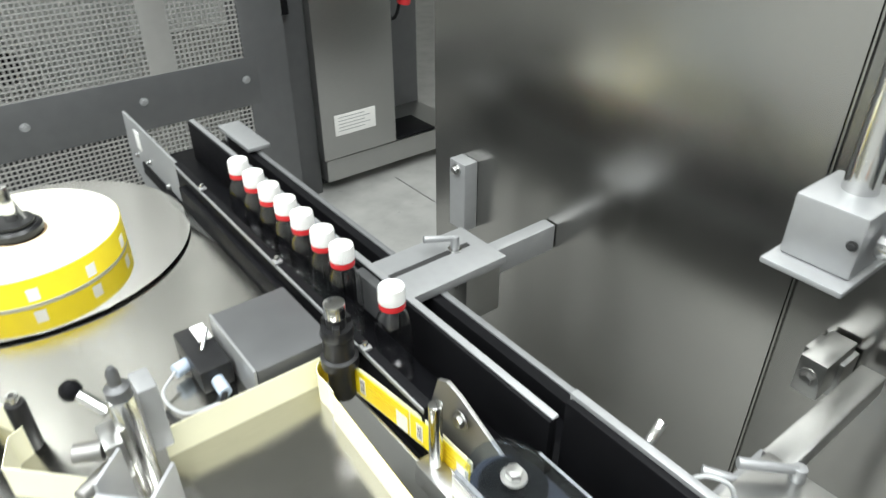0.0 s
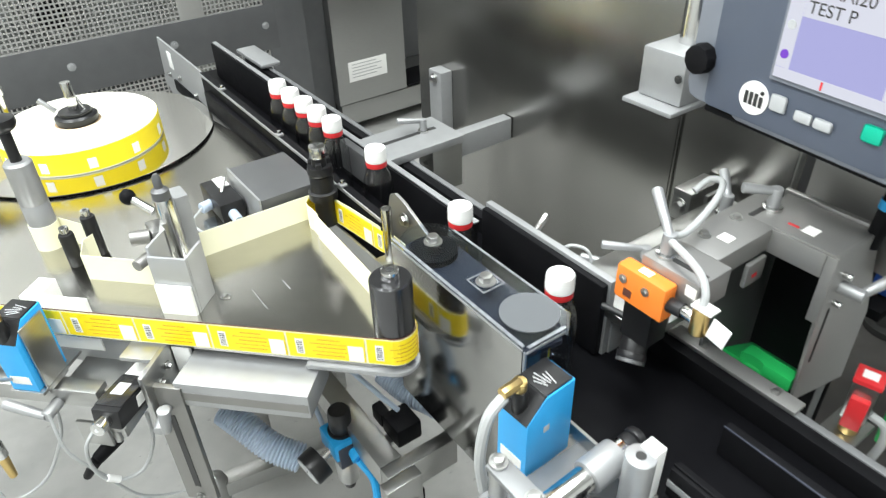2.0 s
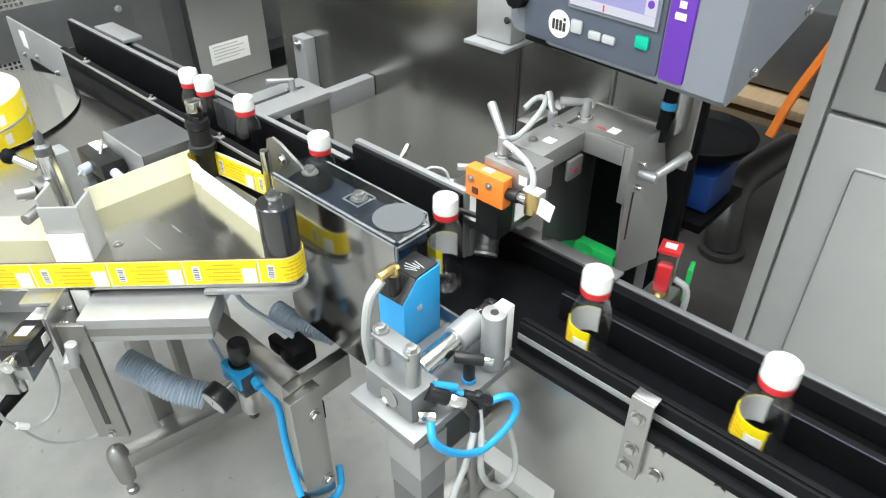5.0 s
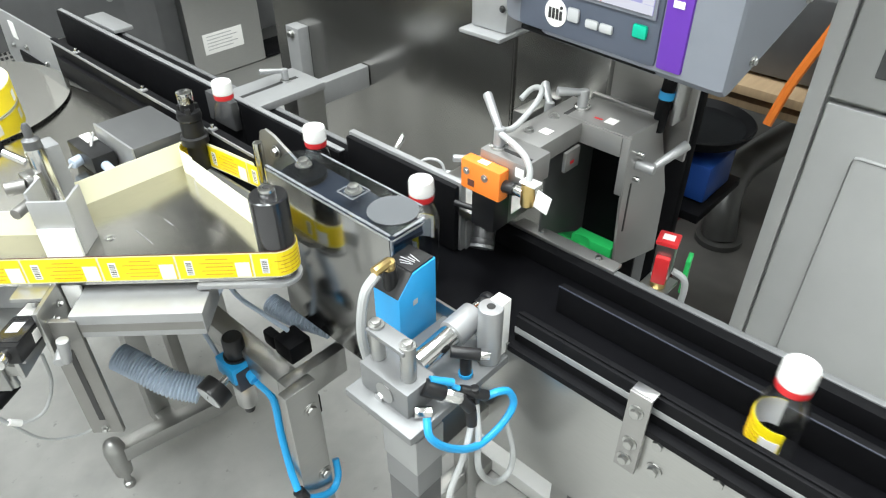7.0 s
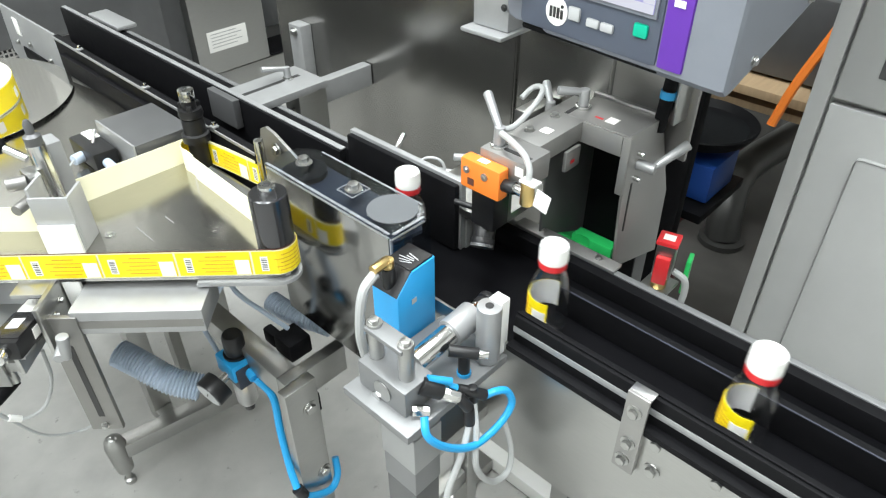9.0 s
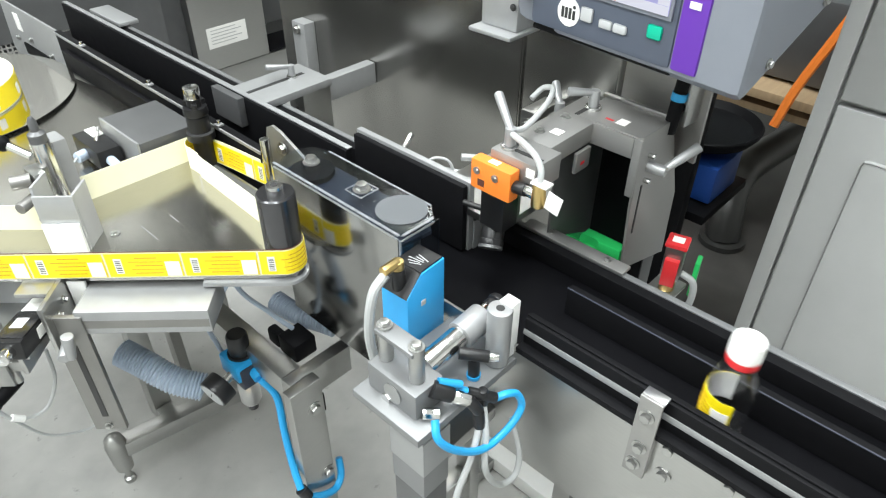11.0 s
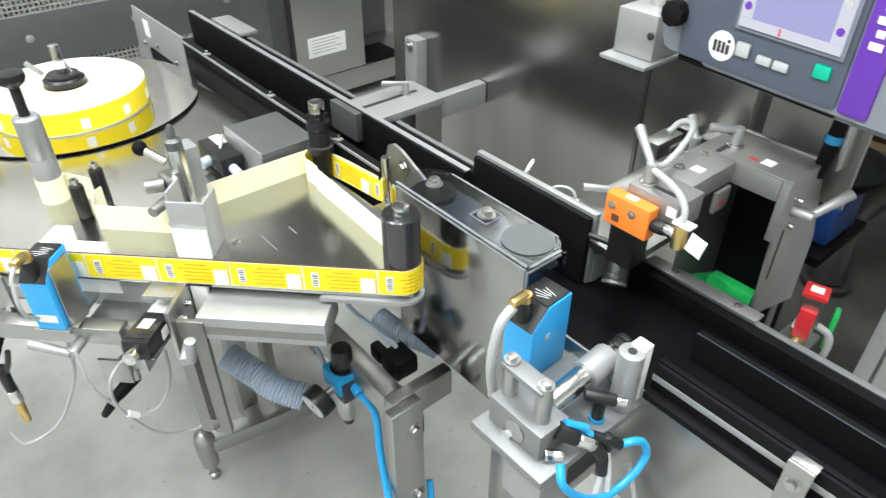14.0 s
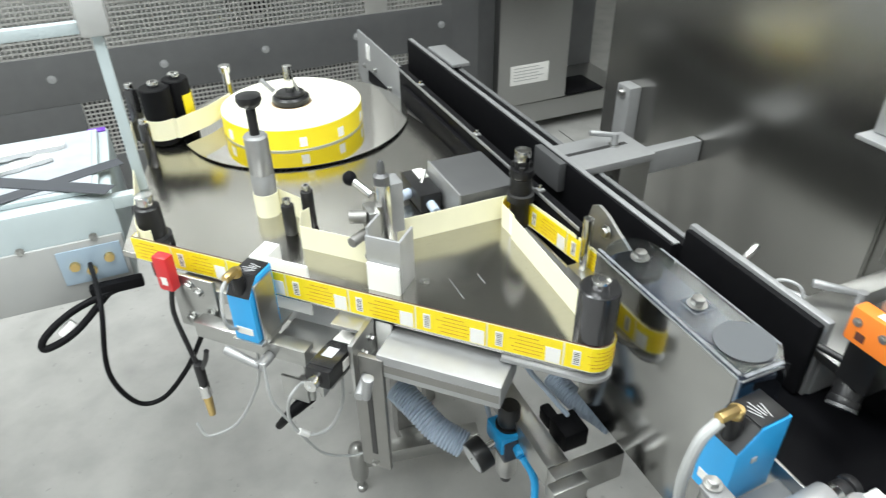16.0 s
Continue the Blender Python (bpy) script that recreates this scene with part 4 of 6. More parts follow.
def guard_box():
    g = thing("roller_guard", "clear acrylic guard box over the press roller with steel screws", "guard box", pose(0.287, 0.19, 0))
    out = [(-0.037, 0.125), (-0.037, -0.128), (0.018, -0.135), (0.036, -0.115), (0.038, 0.09)] + [(0.0 + 0.037 * math.cos(radians(a)), 0.092 + 0.037 * math.sin(radians(a))) for a in range(20, 170, 20)]
    part("top", prism(out, 1.058, 1.064, 0.0008), PLEXI, g, "clear acrylic top", smooth=None)
    part("front", box(-0.038, -0.035, -0.128, 0.122, 0.80, 1.0575, 0.0006), MIRROR, g, "polished steel front sheet")
    part("end", box(-0.0345, 0.03, -0.133, -0.129, 0.965, 1.0575, 0.0008), PLEXI, g, "clear acrylic end sheet")
    for x0, x1, y0, y1 in ((-0.0385, -0.0365, -0.128, 0.12), (-0.036, 0.018, -0.1345, -0.1325)):
        part("bright_edge", box(x0, x1, y0, y1, 1.0576, 1.0594, 0), ALU, g)
    for y0, y1, x0, x1 in ((-0.1285, 0.12, -0.0385, -0.0345), (-0.1345, -0.1305, -0.034, 0.018)):
        part("polished_edge", box(x0, x1, y0, y1, 1.0642, 1.0650, 0), EDGE, g, "worn pale edge of the acrylic")
    part("polished_edge", box(0.0345, 0.0375, -0.112, 0.088, 1.0642, 1.0648, 0), EDGE, g, "worn pale edge of the acrylic")
    part("polished_edge", box(-0.0375, -0.0352, -0.1325, -0.1290, 0.966, 1.0575, 0), EDGE, g, "worn pale edge of the acrylic")
    part("frosted_disc", cyl((0.004, -0.092, 1.0642), (0.004, -0.092, 1.0655), 0.033, seg=48), FROST, g, "frosted pale disc")
    ring = part("dark_ring", cyl((0, 0.083, 1.046), (0, 0.083, 1.0535), 0.031, seg=40), BLACK, g)
    bolt(ring, (0, 0.083, 1.064), (0, 0, 1), 0.008, 0.008)
    pad = part("square_pad", box(-0.016, 0.016, -0.038, -0.006, 1.0642, 1.0655, 0.0006), PLEXI, g)
    for x0, x1, y0, y1 in ((-0.016, 0.016, -0.038, -0.0362), (-0.016, 0.016, -0.0078, -0.006), (-0.016, -0.0142, -0.036, -0.008), (0.0142, 0.016, -0.036, -0.008)):
        part("pad_edge", box(x0, x1, y0, y1, 1.0656, 1.0661, 0), EDGE, pad)
    bolt(pad, (0, -0.022, 1.0655), (0, 0, 1), 0.008, 0.008)
    # added sheet whose colour gives the darkness of the cavity under the clear top
    part("cavity_dark", prism([(x * 0.93, y * 0.97) for x, y in out], 1.040, 1.045, 0.0), NAVY, g, "dark blue-grey sheet added for the dark cavity below", smooth=None)
    part("drum", cyl((0.0, 0.083, 0.955), (0.0, 0.083, 1.039), 0.028, seg=40, bevel=0.002), DARKSTEEL, g)
    part("drum", cyl((0.004, -0.09, 0.955), (0.004, -0.09, 1.039), 0.024, seg=40, bevel=0.002), DARKSTEEL, g)
    part("base", box(-0.034, 0.03, -0.125, 0.12, 0.937, 0.9545, 0.001), DARKSTEEL, g)
    p = thing("peel_bracket", "steel peel plate bracket at the end of the label strip", "bracket", pose(0.302, 0.40, 0.958))
    part("plate", prism([(-0.085, 0.0), (0.03, 0.0), (0.032, 0.06), (0.020, 0.10), (0.005, 0.108), (-0.015, 0.104), (-0.080, 0.075)], -0.0025, 0.0025, 0.001,
                        pose(0.012, -0.005, 0, 90, 0, 90) @ pose(0, 0, 0)), DULL, p)
    part("post", cyl((-0.012, -0.01, -0.02), (-0.012, -0.01, 0.098), 0.0075, bevel=0.001), CHROME, p)
    bolt(p, (0.005, -0.03, 0.082), (-1, 0, 0), 0.007)
    part("block", box(-0.03, -0.004, -0.06, 0.005, -0.02, 0.012, 0.002), STEEL, p)


guard_box()


# ---- air regulator and hoses under the table ----
def regulator():
    r = thing("air_regulator", "blue compressed-air regulator with a gauge and clear bowl", "regulator", pose(0.160, 0.358, 0.685))
    part("body", box(-0.026, 0.026, -0.026, 0.026, 0.004, 0.040, 0.004), HOSE, r)
    part("front_block", box(-0.021, 0.022, -0.0285, 0.022, -0.014, 0.030, 0.003), NAVY, r, "dark lower block")
    part("collar", cyl((0, 0, 0.040), (0, 0, 0.044), 0.021, seg=28), SATIN, r)
    part("knob", lathe([(0.0165, 0.044), (0.018, 0.05), (0.0175, 0.080), (0.015, 0.084)], 24), SATIN, r)
    part("bowl", lathe([(0.014, -0.078), (0.0180, -0.070), (0.0185, -0.014)], 24), BOWL, r, "clear plastic bowl")
    part("drain", cyl((0, 0, -0.094), (0, 0, -0.078), 0.009, 0.010, 16, 0.001), SATIN, r)
    part("insert", cyl((0, 0, -0.05), (0, 0, -0.014), 0.006), BRASS, r)
    a = part("gauge", cyl((-0.040, -0.002, 0.002), (-0.066, -0.006, -0.004), 0.027, seg=32, bevel=0.003), SATIN, r, "round black pressure gauge")
    d = Vector((-0.026, -0.004, -0.006)).normalized()
    c = Vector((-0.066, -0.006, -0.004))
    part("dial", cyl(c + d * 0.0002, c + d * 0.001, 0.0235, seg=32), BUTTON, a)
    part("needle", cyl(c + d * 0.002, c + d * 0.002 + Vector((0.0, -0.006, 0.015)), 0.0008, seg=6), INK, a)
    part("neck", cyl((-0.02, 0, 0.008), (-0.042, -0.002, 0.002), 0.008), CHROME, r)
    part("fitting", cyl((0.004, -0.027, 0.015), (0.002, -0.044, 0.011), 0.010, bevel=0.001), HOSE, r)
    part("pipe", tube([(-0.016, 0.024, 0.02), (-0.014, 0.06, 0.05), (-0.01, 0.09, 0.06)], 0.004), DUCT, r)
    part("tee", cyl((-0.012, 0.085, 0.06), (-0.012, 0.115, 0.068), 0.007, bevel=0.001), SATIN, r)
    W = pose(0.160, 0.358, 0.685).inverted()
    part("hose", tube([(0.002, -0.044, 0.011)] + [W @ Vector(p) for p in ((0.172, 0.29, 0.66), (0.157, 0.26, 0.61), (0.142, 0.225, 0.56), (0.134, 0.200, 0.535))], 0.0065), HOSE, r, "blue air hose")
    part("coupling", cyl(W @ Vector((0.134, 0.200, 0.535)), W @ Vector((0.140, 0.192, 0.515)), 0.010, bevel=0.001), SATIN, r)
    part("hose", tube([W @ Vector(p) for p in ((0.140, 0.192, 0.515), (0.165, 0.190, 0.493), (0.195, 0.192, 0.478), (0.215, 0.20, 0.49), (0.225, 0.215, 0.515))], 0.0065), HOSE, r, "blue air hose")
    h = thing("exhaust_hose", "grey corrugated exhaust hose hanging under the table", "hose")
    part("hose", tube([(0.032, 0.525, 0.705), (0.050, 0.485, 0.69), (0.072, 0.44, 0.668), (0.105, 0.405, 0.65)], 0.021, 18, 18, 0.17), DUCT, h)


regulator()


# ---- pusher ----
def pusher():
    t = thing("pusher_unit", "pneumatic reject pusher on an aluminium plate beside the belt", "pusher", pose(0.20, -0.045, 0))
    part("base_plate", box(-0.082, 0.088, -0.055, 0.05, 0.938, 0.950, 0.002), GREYALU, t)
    blk = part("block", box(-0.065, -0.022, -0.035, 0.040, 0.9505, 0.988, 0.002), GREYALU, t)
    part("cap", cyl((-0.0655, 0.0, 0.968), (-0.0665, 0.0, 0.968), 0.013, seg=28), STEEL, blk)
    part("screw", cyl((-0.066, 0.01, 0.953), (-0.068, 0.01, 0.953), 0.007, seg=6), CHROME, blk)
    for y in (0.030, -0.018):
        post = part("guide_post", cyl((-0.045, y, 0.988), (-0.045, y, 1.036), 0.0088, bevel=0.001), STEEL, t)
        bolt(post, (-0.045, y, 1.036), (0, 0, 1), 0.006, 0.005)
    part("clamp_bar", box(-0.056, -0.034, -0.022, 0.036, 1.028, 1.0345, 0.002), GREYALU, t)
    cylp = part("cylinder", cyl((-0.022, -0.006, 0.982), (0.085, -0.006, 0.992), 0.0135, seg=28, bevel=0.001), CHROME, t, "polished air cylinder")
    part("collar", cyl((0.035, -0.006, 0.9873), (0.075, -0.006, 0.9911), 0.0175, seg=28, bevel=0.0015), ALU, cylp)
    part("nose", cyl((0.083, -0.006, 0.9918), (0.097, -0.006, 0.993), 0.012, seg=20, bevel=0.001), SATIN, cylp)
    v = part("upright_cylinder", cyl((0.064, -0.040, 0.950), (0.064, -0.040, 1.032), 0.0145, seg=28, bevel=0.0015), ALU, t, "short aluminium air cylinder")
    part("bore", cyl((0.064, -0.040, 1.0321), (0.064, -0.040, 1.0326), 0.005), INK, v)
    part("label_block", box(0.072, 0.088, -0.050, -0.032, 0.953, 1.034, 0.001), WHITE, v)
    el = part("elbow", cyl((0.026, -0.037, 0.950), (0.026, -0.037, 0.980), 0.007, bevel=0.001), SATIN, t, "black push-in elbow fitting")
    part("arm", cyl((0.014, -0.024, 0.988), (0.036, -0.050, 0.984), 0.0072, bevel=0.001), SATIN, el)
    part("screw", cyl((0.036, -0.050, 0.984), (0.043, -0.058, 0.983), 0.0052, bevel=0.0008), CHROME, el)
    part("ring", cyl((0.026, -0.037, 0.9505), (0.026, -0.037, 0.955), 0.0085), HOSE, el)
    # column below
    colm = part("column", box(-0.058, -0.015, -0.038, 0.016, 0.80, 0.9375, 0.002), GREYALU, t)
    part("band", box(-0.0592, -0.0138, -0.0392, 0.0172, 0.845, 0.905, 0.002), ALU, colm, "paler aluminium band")
    part("band", box(-0.059, -0.014, -0.039, 0.017, 0.915, 0.921, 0.002), DARKSTEEL, colm)
    part("column", box(-0.057, -0.016, -0.037, 0.015, 0.70, 0.7995, 0.003), DARKSTEEL, t)
    part("column", box(-0.054, -0.016, -0.038, 0.018, 0.03, 0.6995, 0.003), STEEL, t)
    part("foot", box(-0.11, 0.05, -0.09, 0.07, 0.0, 0.03, 0.003), STEEL, t)
    part("link_bar", box(-0.01, 0.088, -0.03, 0.01, 0.82, 0.84, 0.002), STEEL, t)
    # valves and hoses
    va = part("valve", cyl((-0.040, -0.034, 0.982), (-0.024, -0.050, 0.970), 0.0105, 0.009, 20, 0.002), SATIN, t, "black speed control valve")
    part("tab", cyl((-0.032, -0.036, 0.988), (-0.010, -0.050, 0.976), 0.0045), HOSE, va)
    part("nut", cyl((-0.024, -0.050, 0.970), (-0.010, -0.062, 0.960), 0.0075, seg=8, bevel=0.001), CHROME, va)
    part("ring", cyl((-0.012, -0.046, 0.966), (-0.005, -0.053, 0.961), 0.006), HOSE, va)
    part("nut", cyl((-0.058, -0.036, 0.958), (-0.042, -0.047, 0.953), 0.0068, seg=8, bevel=0.001), CHROME, t)
    part("fitting", cyl((-0.010, -0.062, 0.960), (-0.004, -0.072, 0.944), 0.0068, bevel=0.002), SATIN, t, "black push-in fitting")
    part("fitting", cyl((-0.004, -0.071, 0.944), (-0.006, -0.075, 0.922), 0.0066, bevel=0.002), SATIN, t, "black push-in fitting")
    part("fitting", cyl((-0.004, -0.054, 0.962), (0.022, -0.074, 0.946), 0.0066, bevel=0.002), SATIN, t, "black push-in tee fitting")
    part("fitting", cyl((0.010, -0.064, 0.962), (0.010, -0.066, 0.940), 0.006, bevel=0.002), SATIN, t, "black push-in fitting")
    Q = Vector((0.20, -0.045, 0))
    part("hose", tube([Vector(p) - Q for p in ((0.222, -0.119, 0.946), (0.232, -0.126, 0.950), (0.244, -0.132, 0.944), (0.246, -0.138, 0.925), (0.224, -0.138, 0.908), (0.186, -0.134, 0.904), (0.150, -0.128, 0.930), (0.130, -0.118, 0.958), (0.138, -0.105, 0.972))], 0.0045), HOSE, t, "blue air hose")
    part("hose", tube([Vector(p) - Q for p in ((0.194, -0.12, 0.924), (0.172, -0.128, 0.895), (0.146, -0.13, 0.846), (0.146, -0.13, 0.75), (0.16, -0.12, 0.5))], 0.004), CABLE, t, "pale grey air hose")
    part("hose", tube([Vector(p) - Q for p in ((0.210, -0.111, 0.942), (0.196, -0.128, 0.915), (0.186, -0.139, 0.868), (0.221, -0.136, 0.800), (0.252, -0.136, 0.788), (0.265, -0.13, 0.815), (0.27, -0.11, 0.86))], 0.004), CABLE, t, "pale grey air hose")
    rod = part("push_rod", cyl((-0.03, 0, 0), (0.0, 0, 0), 0.0045, bevel=0.0005), CHROME, t, "sliding push rod with a black head")
    part("head", lathe([(0.008, -0.004), (0.0125, -0.002), (0.0135, 0.002), (0.0125, 0.006)], 24, pose(0.0, 0, 0, 0, 90, 0)), SATIN, rod)
    rod.location = (0.100, -0.006, 0.9935)
    return rod


ROD = pusher()


# ---- reject station and terminal ----
def reject_station():
    t = thing("reject_chute", "brushed steel reject chute frame with clamping levers", "chute", pose(0.57, -0.03, 0))
    SIDE = Matrix(((1, 0, 0, 0), (0, 0, 1, 0), (0, 1, 0, 0), (0, 0, 0, 1)))
    near = part("side_plate", prism([(-0.045, 0.940), (0.085, 0.90), (0.078, 1.012), (0.018, 1.147), (-0.058, 1.150), (-0.056, 1.05)], -0.066, -0.062, 0.001, SIDE), CHUTE, t)
    part("slot", box(-0.040, -0.037, -0.0672, -0.0661, 1.0, 1.075, 0), INK, near)
    part("edge_lip", box(-0.060, -0.0575, -0.066, -0.055, 1.065, 1.146, 0.0008), CHUTE, t)
    part("side_plate", box(-0.085, 0.0345, 0.034, 0.038, 0.80, 1.118, 0.001), DARKSTEEL, t, "dull inner side plate")
    part("top_plate", box(-0.056, 0.018, -0.0615, 0.034, 1.1425, 1.147, 0.001), CHUTE, t)
    part("lintel", box(-0.060, -0.0562, -0.0545, 0.034, 1.118, 1.146, 0.001), CHUTE, t)
    # black sheets across the back and under the top of the chute
    part("dark_liner", box(0.030, 0.034, -0.061, 0.033, 0.80, 1.142, 0.0), BLACK, t, "plain black sheet inside the chute")
    part("dark_liner", box(-0.050, 0.029, -0.061, 0.033, 1.137, 1.142, 0.0), BLACK, t, "plain black sheet inside the chute")
    part("back_frame", box(0.019, 0.026, -0.0615, 0.04, 1.10, 1.15, 0.001), STEEL, t)
    part("sill", box(-0.092, -0.070, -0.09, 0.075, 0.9685, 0.973, 0.001), CHUTE, t)
    for y in (0.035, -0.06):
        bolt(t, (-0.08, y, 0.973), (0, 0, 1), 0.0035, 0.002)
    part("support", box(0.072, 0.10, -0.04, 0.04, 0.0, 1.0, 0.003), STEEL, t)
    ch = part("slide", box(-0.052, 0.03, -0.058, 0.028, -0.004, 0.0, 0.001, pose(0, 0, 0.935, 0, 24, 0)), GREEN, t, "green plastic slide")
    part("lip", prism([(-0.052, 0.002), (-0.046, -0.008), (-0.046, -0.02), (-0.050, -0.026), (-0.049, -0.060), (-0.030, -0.060), (-0.030, 0.002)], 0.0, 0.017, 0.001, pose(0, 0, 0.953)), GREEN, ch)
    sl = part("clamp_lever", cyl((-0.030, -0.064, 1.10), (-0.028, -0.090, 1.10), 0.0072, bevel=0.0015), ALU, t, "pale cast clamping lever")
    part("arm", cyl((-0.028, -0.085, 1.10), (0.014, -0.108, 1.126), 0.005, 0.0068, 16, 0.002), ALU, sl)
    for dz in (0.018, -0.018):
        part("screw", cyl((-0.035, -0.066, 1.10 + dz), (-0.035, -0.075, 1.10 + dz), 0.0035, bevel=0.0008), CHROME, t)
    block = part("end_block", box(-0.199, -0.150, -0.012, 0.056, 1.112, 1.147, 0.002), CHUTE, t)
    part("slot", box(-0.186, -0.180, -0.008, 0.030, 1.1469, 1.1476, 0), INK, block)
    part("sticker", box(-0.1998, -0.1992, -0.010, 0.002, 1.130, 1.142, 0), PAPER, block)
    beam = part("beam", box(-0.1495, -0.0, 0.004, 0.058, 1.120, 1.1465, 0.0015), CHUTE, t)
    part("slot", box(-0.055, -0.010, 0.030, 0.036, 1.1464, 1.1475, 0), INK, beam)
    part("side_block", box(-0.098, -0.066, -0.002, 0.0035, 1.090, 1.119, 0.002), CHUTE, t)
    part("red_mark", box(-0.088, -0.080, -0.0028, -0.0022, 1.10, 1.104, 0), RED, t)
    wb = part("wall_block", box(0.160, 0.1995, 0.214, 0.262, 0.955, 1.007, 0.003), STEEL, t)
    bolt(wb, (0.160, 0.238, 0.981), (-1, 0, 0), 0.006, 0.006)
    lever(t, (-0.183, 0.040, 1.151), 58, length=0.050, tilt=26)
    lever(t, (-0.026, 0.027, 1.151), 140, length=0.036, tilt=6)
    lever(t, (-0.015, 0.085, 1.112), 50, length=0.032, tilt=30)
    lv = part("clamp_lever", cyl((-0.040, 0.165, 1.0), (-0.040, 0.165, 1.028), 0.007, bevel=0.0015), ALU, t)
    part("arm", cyl((-0.040, 0.165, 1.024), (-0.082, 0.205, 1.028), 0.0045, 0.006, 14, 0.002), ALU, lv)
    part("sticker", box(-0.042, -0.026, -0.030, -0.016, 1.1472, 1.1476, 0), PAPER, t)
    part("red_mark", box(-0.040, -0.036, -0.012, 0.0, 1.1472, 1.1475, 0), RED, t)
    for x in (-0.124, -0.070):
        bolt(t, (x, 0.040, 1.1466), (0, 0, 1), 0.0045, 0.003)
    part("sticker", box(-0.118, -0.104, 0.016, 0.030, 1.1467, 1.147, 0), PAPER, t)
    part("arm_to_board", box(-0.16, -0.03, 0.060, 0.20, 1.0, 1.012, 0.001), STEEL, t)
    part("hanger", box(-0.15, -0.125, 0.0585, 0.070, 1.0125, 1.14, 0.001), STEEL, t)
    s = thing("orange_sensor", "orange box sensor with a black plug over the belt", "sensor", pose(0.362, 0.010, 1.117))
    part("housing", box(-0.010, 0.0085, -0.030, 0.030, -0.020, 0.020, 0.003), ORANGE, s)
    for y in (-0.008, 0.020):
        bolt(s, (-0.010, y, 0.006), (-1, 0, 0), 0.0032, 0.0015)
    part("sticker", box(-0.005, 0.004, -0.006, 0.008, 0.0202, 0.0206, 0), PAPER, s)
    part("print", box(-0.0106, -0.0101, 0.008, 0.018, -0.013, -0.004, 0), REDEDGE, s)
    pl = part("plug", cyl((0.0, -0.030, 0.0), (0.0, -0.046, 0.002), 0.0078, bevel=0.001), SATIN, s)
    part("nut", cyl((0.0, -0.045, 0.002), (-0.001, -0.060, 0.003), 0.0066, seg=12, bevel=0.001), CHROME, pl)
    part("elbow", cyl((-0.002, -0.066, -0.010), (-0.001, -0.064, 0.018), 0.0088, 0.0078, 16, 0.002), BRASS, pl)
    part("tag", box(-0.003, -0.001, -0.094, -0.074, 0.006, 0.030, 0.001, pose(0, 0, 0.002, 12)), WHITE, s, "white plastic tag")
    part("tie", box(-0.008, 0.007, -0.078, -0.056, 0.0185, 0.0212, 0.0008), WHITE, s)
    part("cable", tube([(-0.001, -0.064, 0.018), (0.003, -0.062, 0.032), (0.008, -0.05, 0.044), (0.014, -0.028, 0.050), (0.026, 0.0, 0.050), (0.05, 0.0, 0.046), (0.09, 0.008, 0.048), (0.13, 0.02, 0.052), (0.155, 0.035, 0.052), (0.158, 0.052, 0.046), (0.14, 0.056, 0.036)], 0.0038), CABLE, s)
    c = thing("camera_lens", "black inspection lens on a black block over the belt", "lens", pose(0.388, 0.045, 1.043))
    part("block", box(-0.004, 0.028, -0.034, 0.004, -0.022, 0.051, 0.003), SATIN, c)
    ln = part("lens", cyl((0.016, -0.006, -0.026), (-0.002, -0.016, -0.048), 0.0155, seg=28, bevel=0.002), SATIN, c)
    e = Vector((-0.002, -0.016, -0.048))
    d = (e - Vector((0.016, -0.006, -0.026))).normalized()
    part("ring", cyl(e - d * 0.006, e + d * 0.002, 0.0168, seg=28, bevel=0.001), SATIN, ln)
    part("bezel", lathe([(0.0165, 0.0), (0.0165, 0.004), (0.0125, 0.0045), (0.0105, 0.001)], 28, Matrix.Translation(e + d * 0.0021) @ d.to_track_quat("Z", "Y").to_matrix().to_4x4(), cap=False), DARKSTEEL, ln)
    part("glass", cyl(e + d * 0.002, e + d * 0.0026, 0.0095, seg=24), DARKSTEEL, ln)
    part("pin", cyl((0.0, 0.002, 0.0), (-0.006, 0.03, 0.0), 0.004), SATIN, c)
    r = thing("red_switch", "red and steel safety switch on the conveyor edge", "switch", pose(0.578, -0.145, 0.925, 0, 0, 15))
    part("body", box(-0.012, 0.014, -0.013, 0.013, 0.0, 0.055, 0.002), STEEL, r)
    part("red_face", box(-0.022, -0.0121, -0.010, 0.010, -0.004, 0.040, 0.002), RED, r)
    part("red_top", box(-0.014, 0.016, -0.015, 0.015, 0.0552, 0.062, 0.002), RED, r)
    part("sticker", box(-0.006, 0.008, -0.008, 0.008, 0.0622, 0.0626, 0), PAPER, r)
    part("base", cyl((-0.01, 0, -0.015), (-0.01, 0, 0.0), 0.011, seg=12, bevel=0.001), BRASS, r)
    part("bracket", box(-0.088, 0.02, -0.02, 0.02, -0.022, -0.0155, 0.001, pose(0, 0, 0, 0, 0, -15)), STEEL, r)
    part("green_plate", box(0.005, 0.03, -0.035, -0.028, -0.03, 0.028, 0.002), GREEN, r)
    part("cable", tube([(0.0, -0.014, 0.01), (0.0, -0.032, 0.0), (0.002, -0.036, -0.03), (0.01, -0.03, -0.08)], 0.005), CABLE, r)


reject_station()


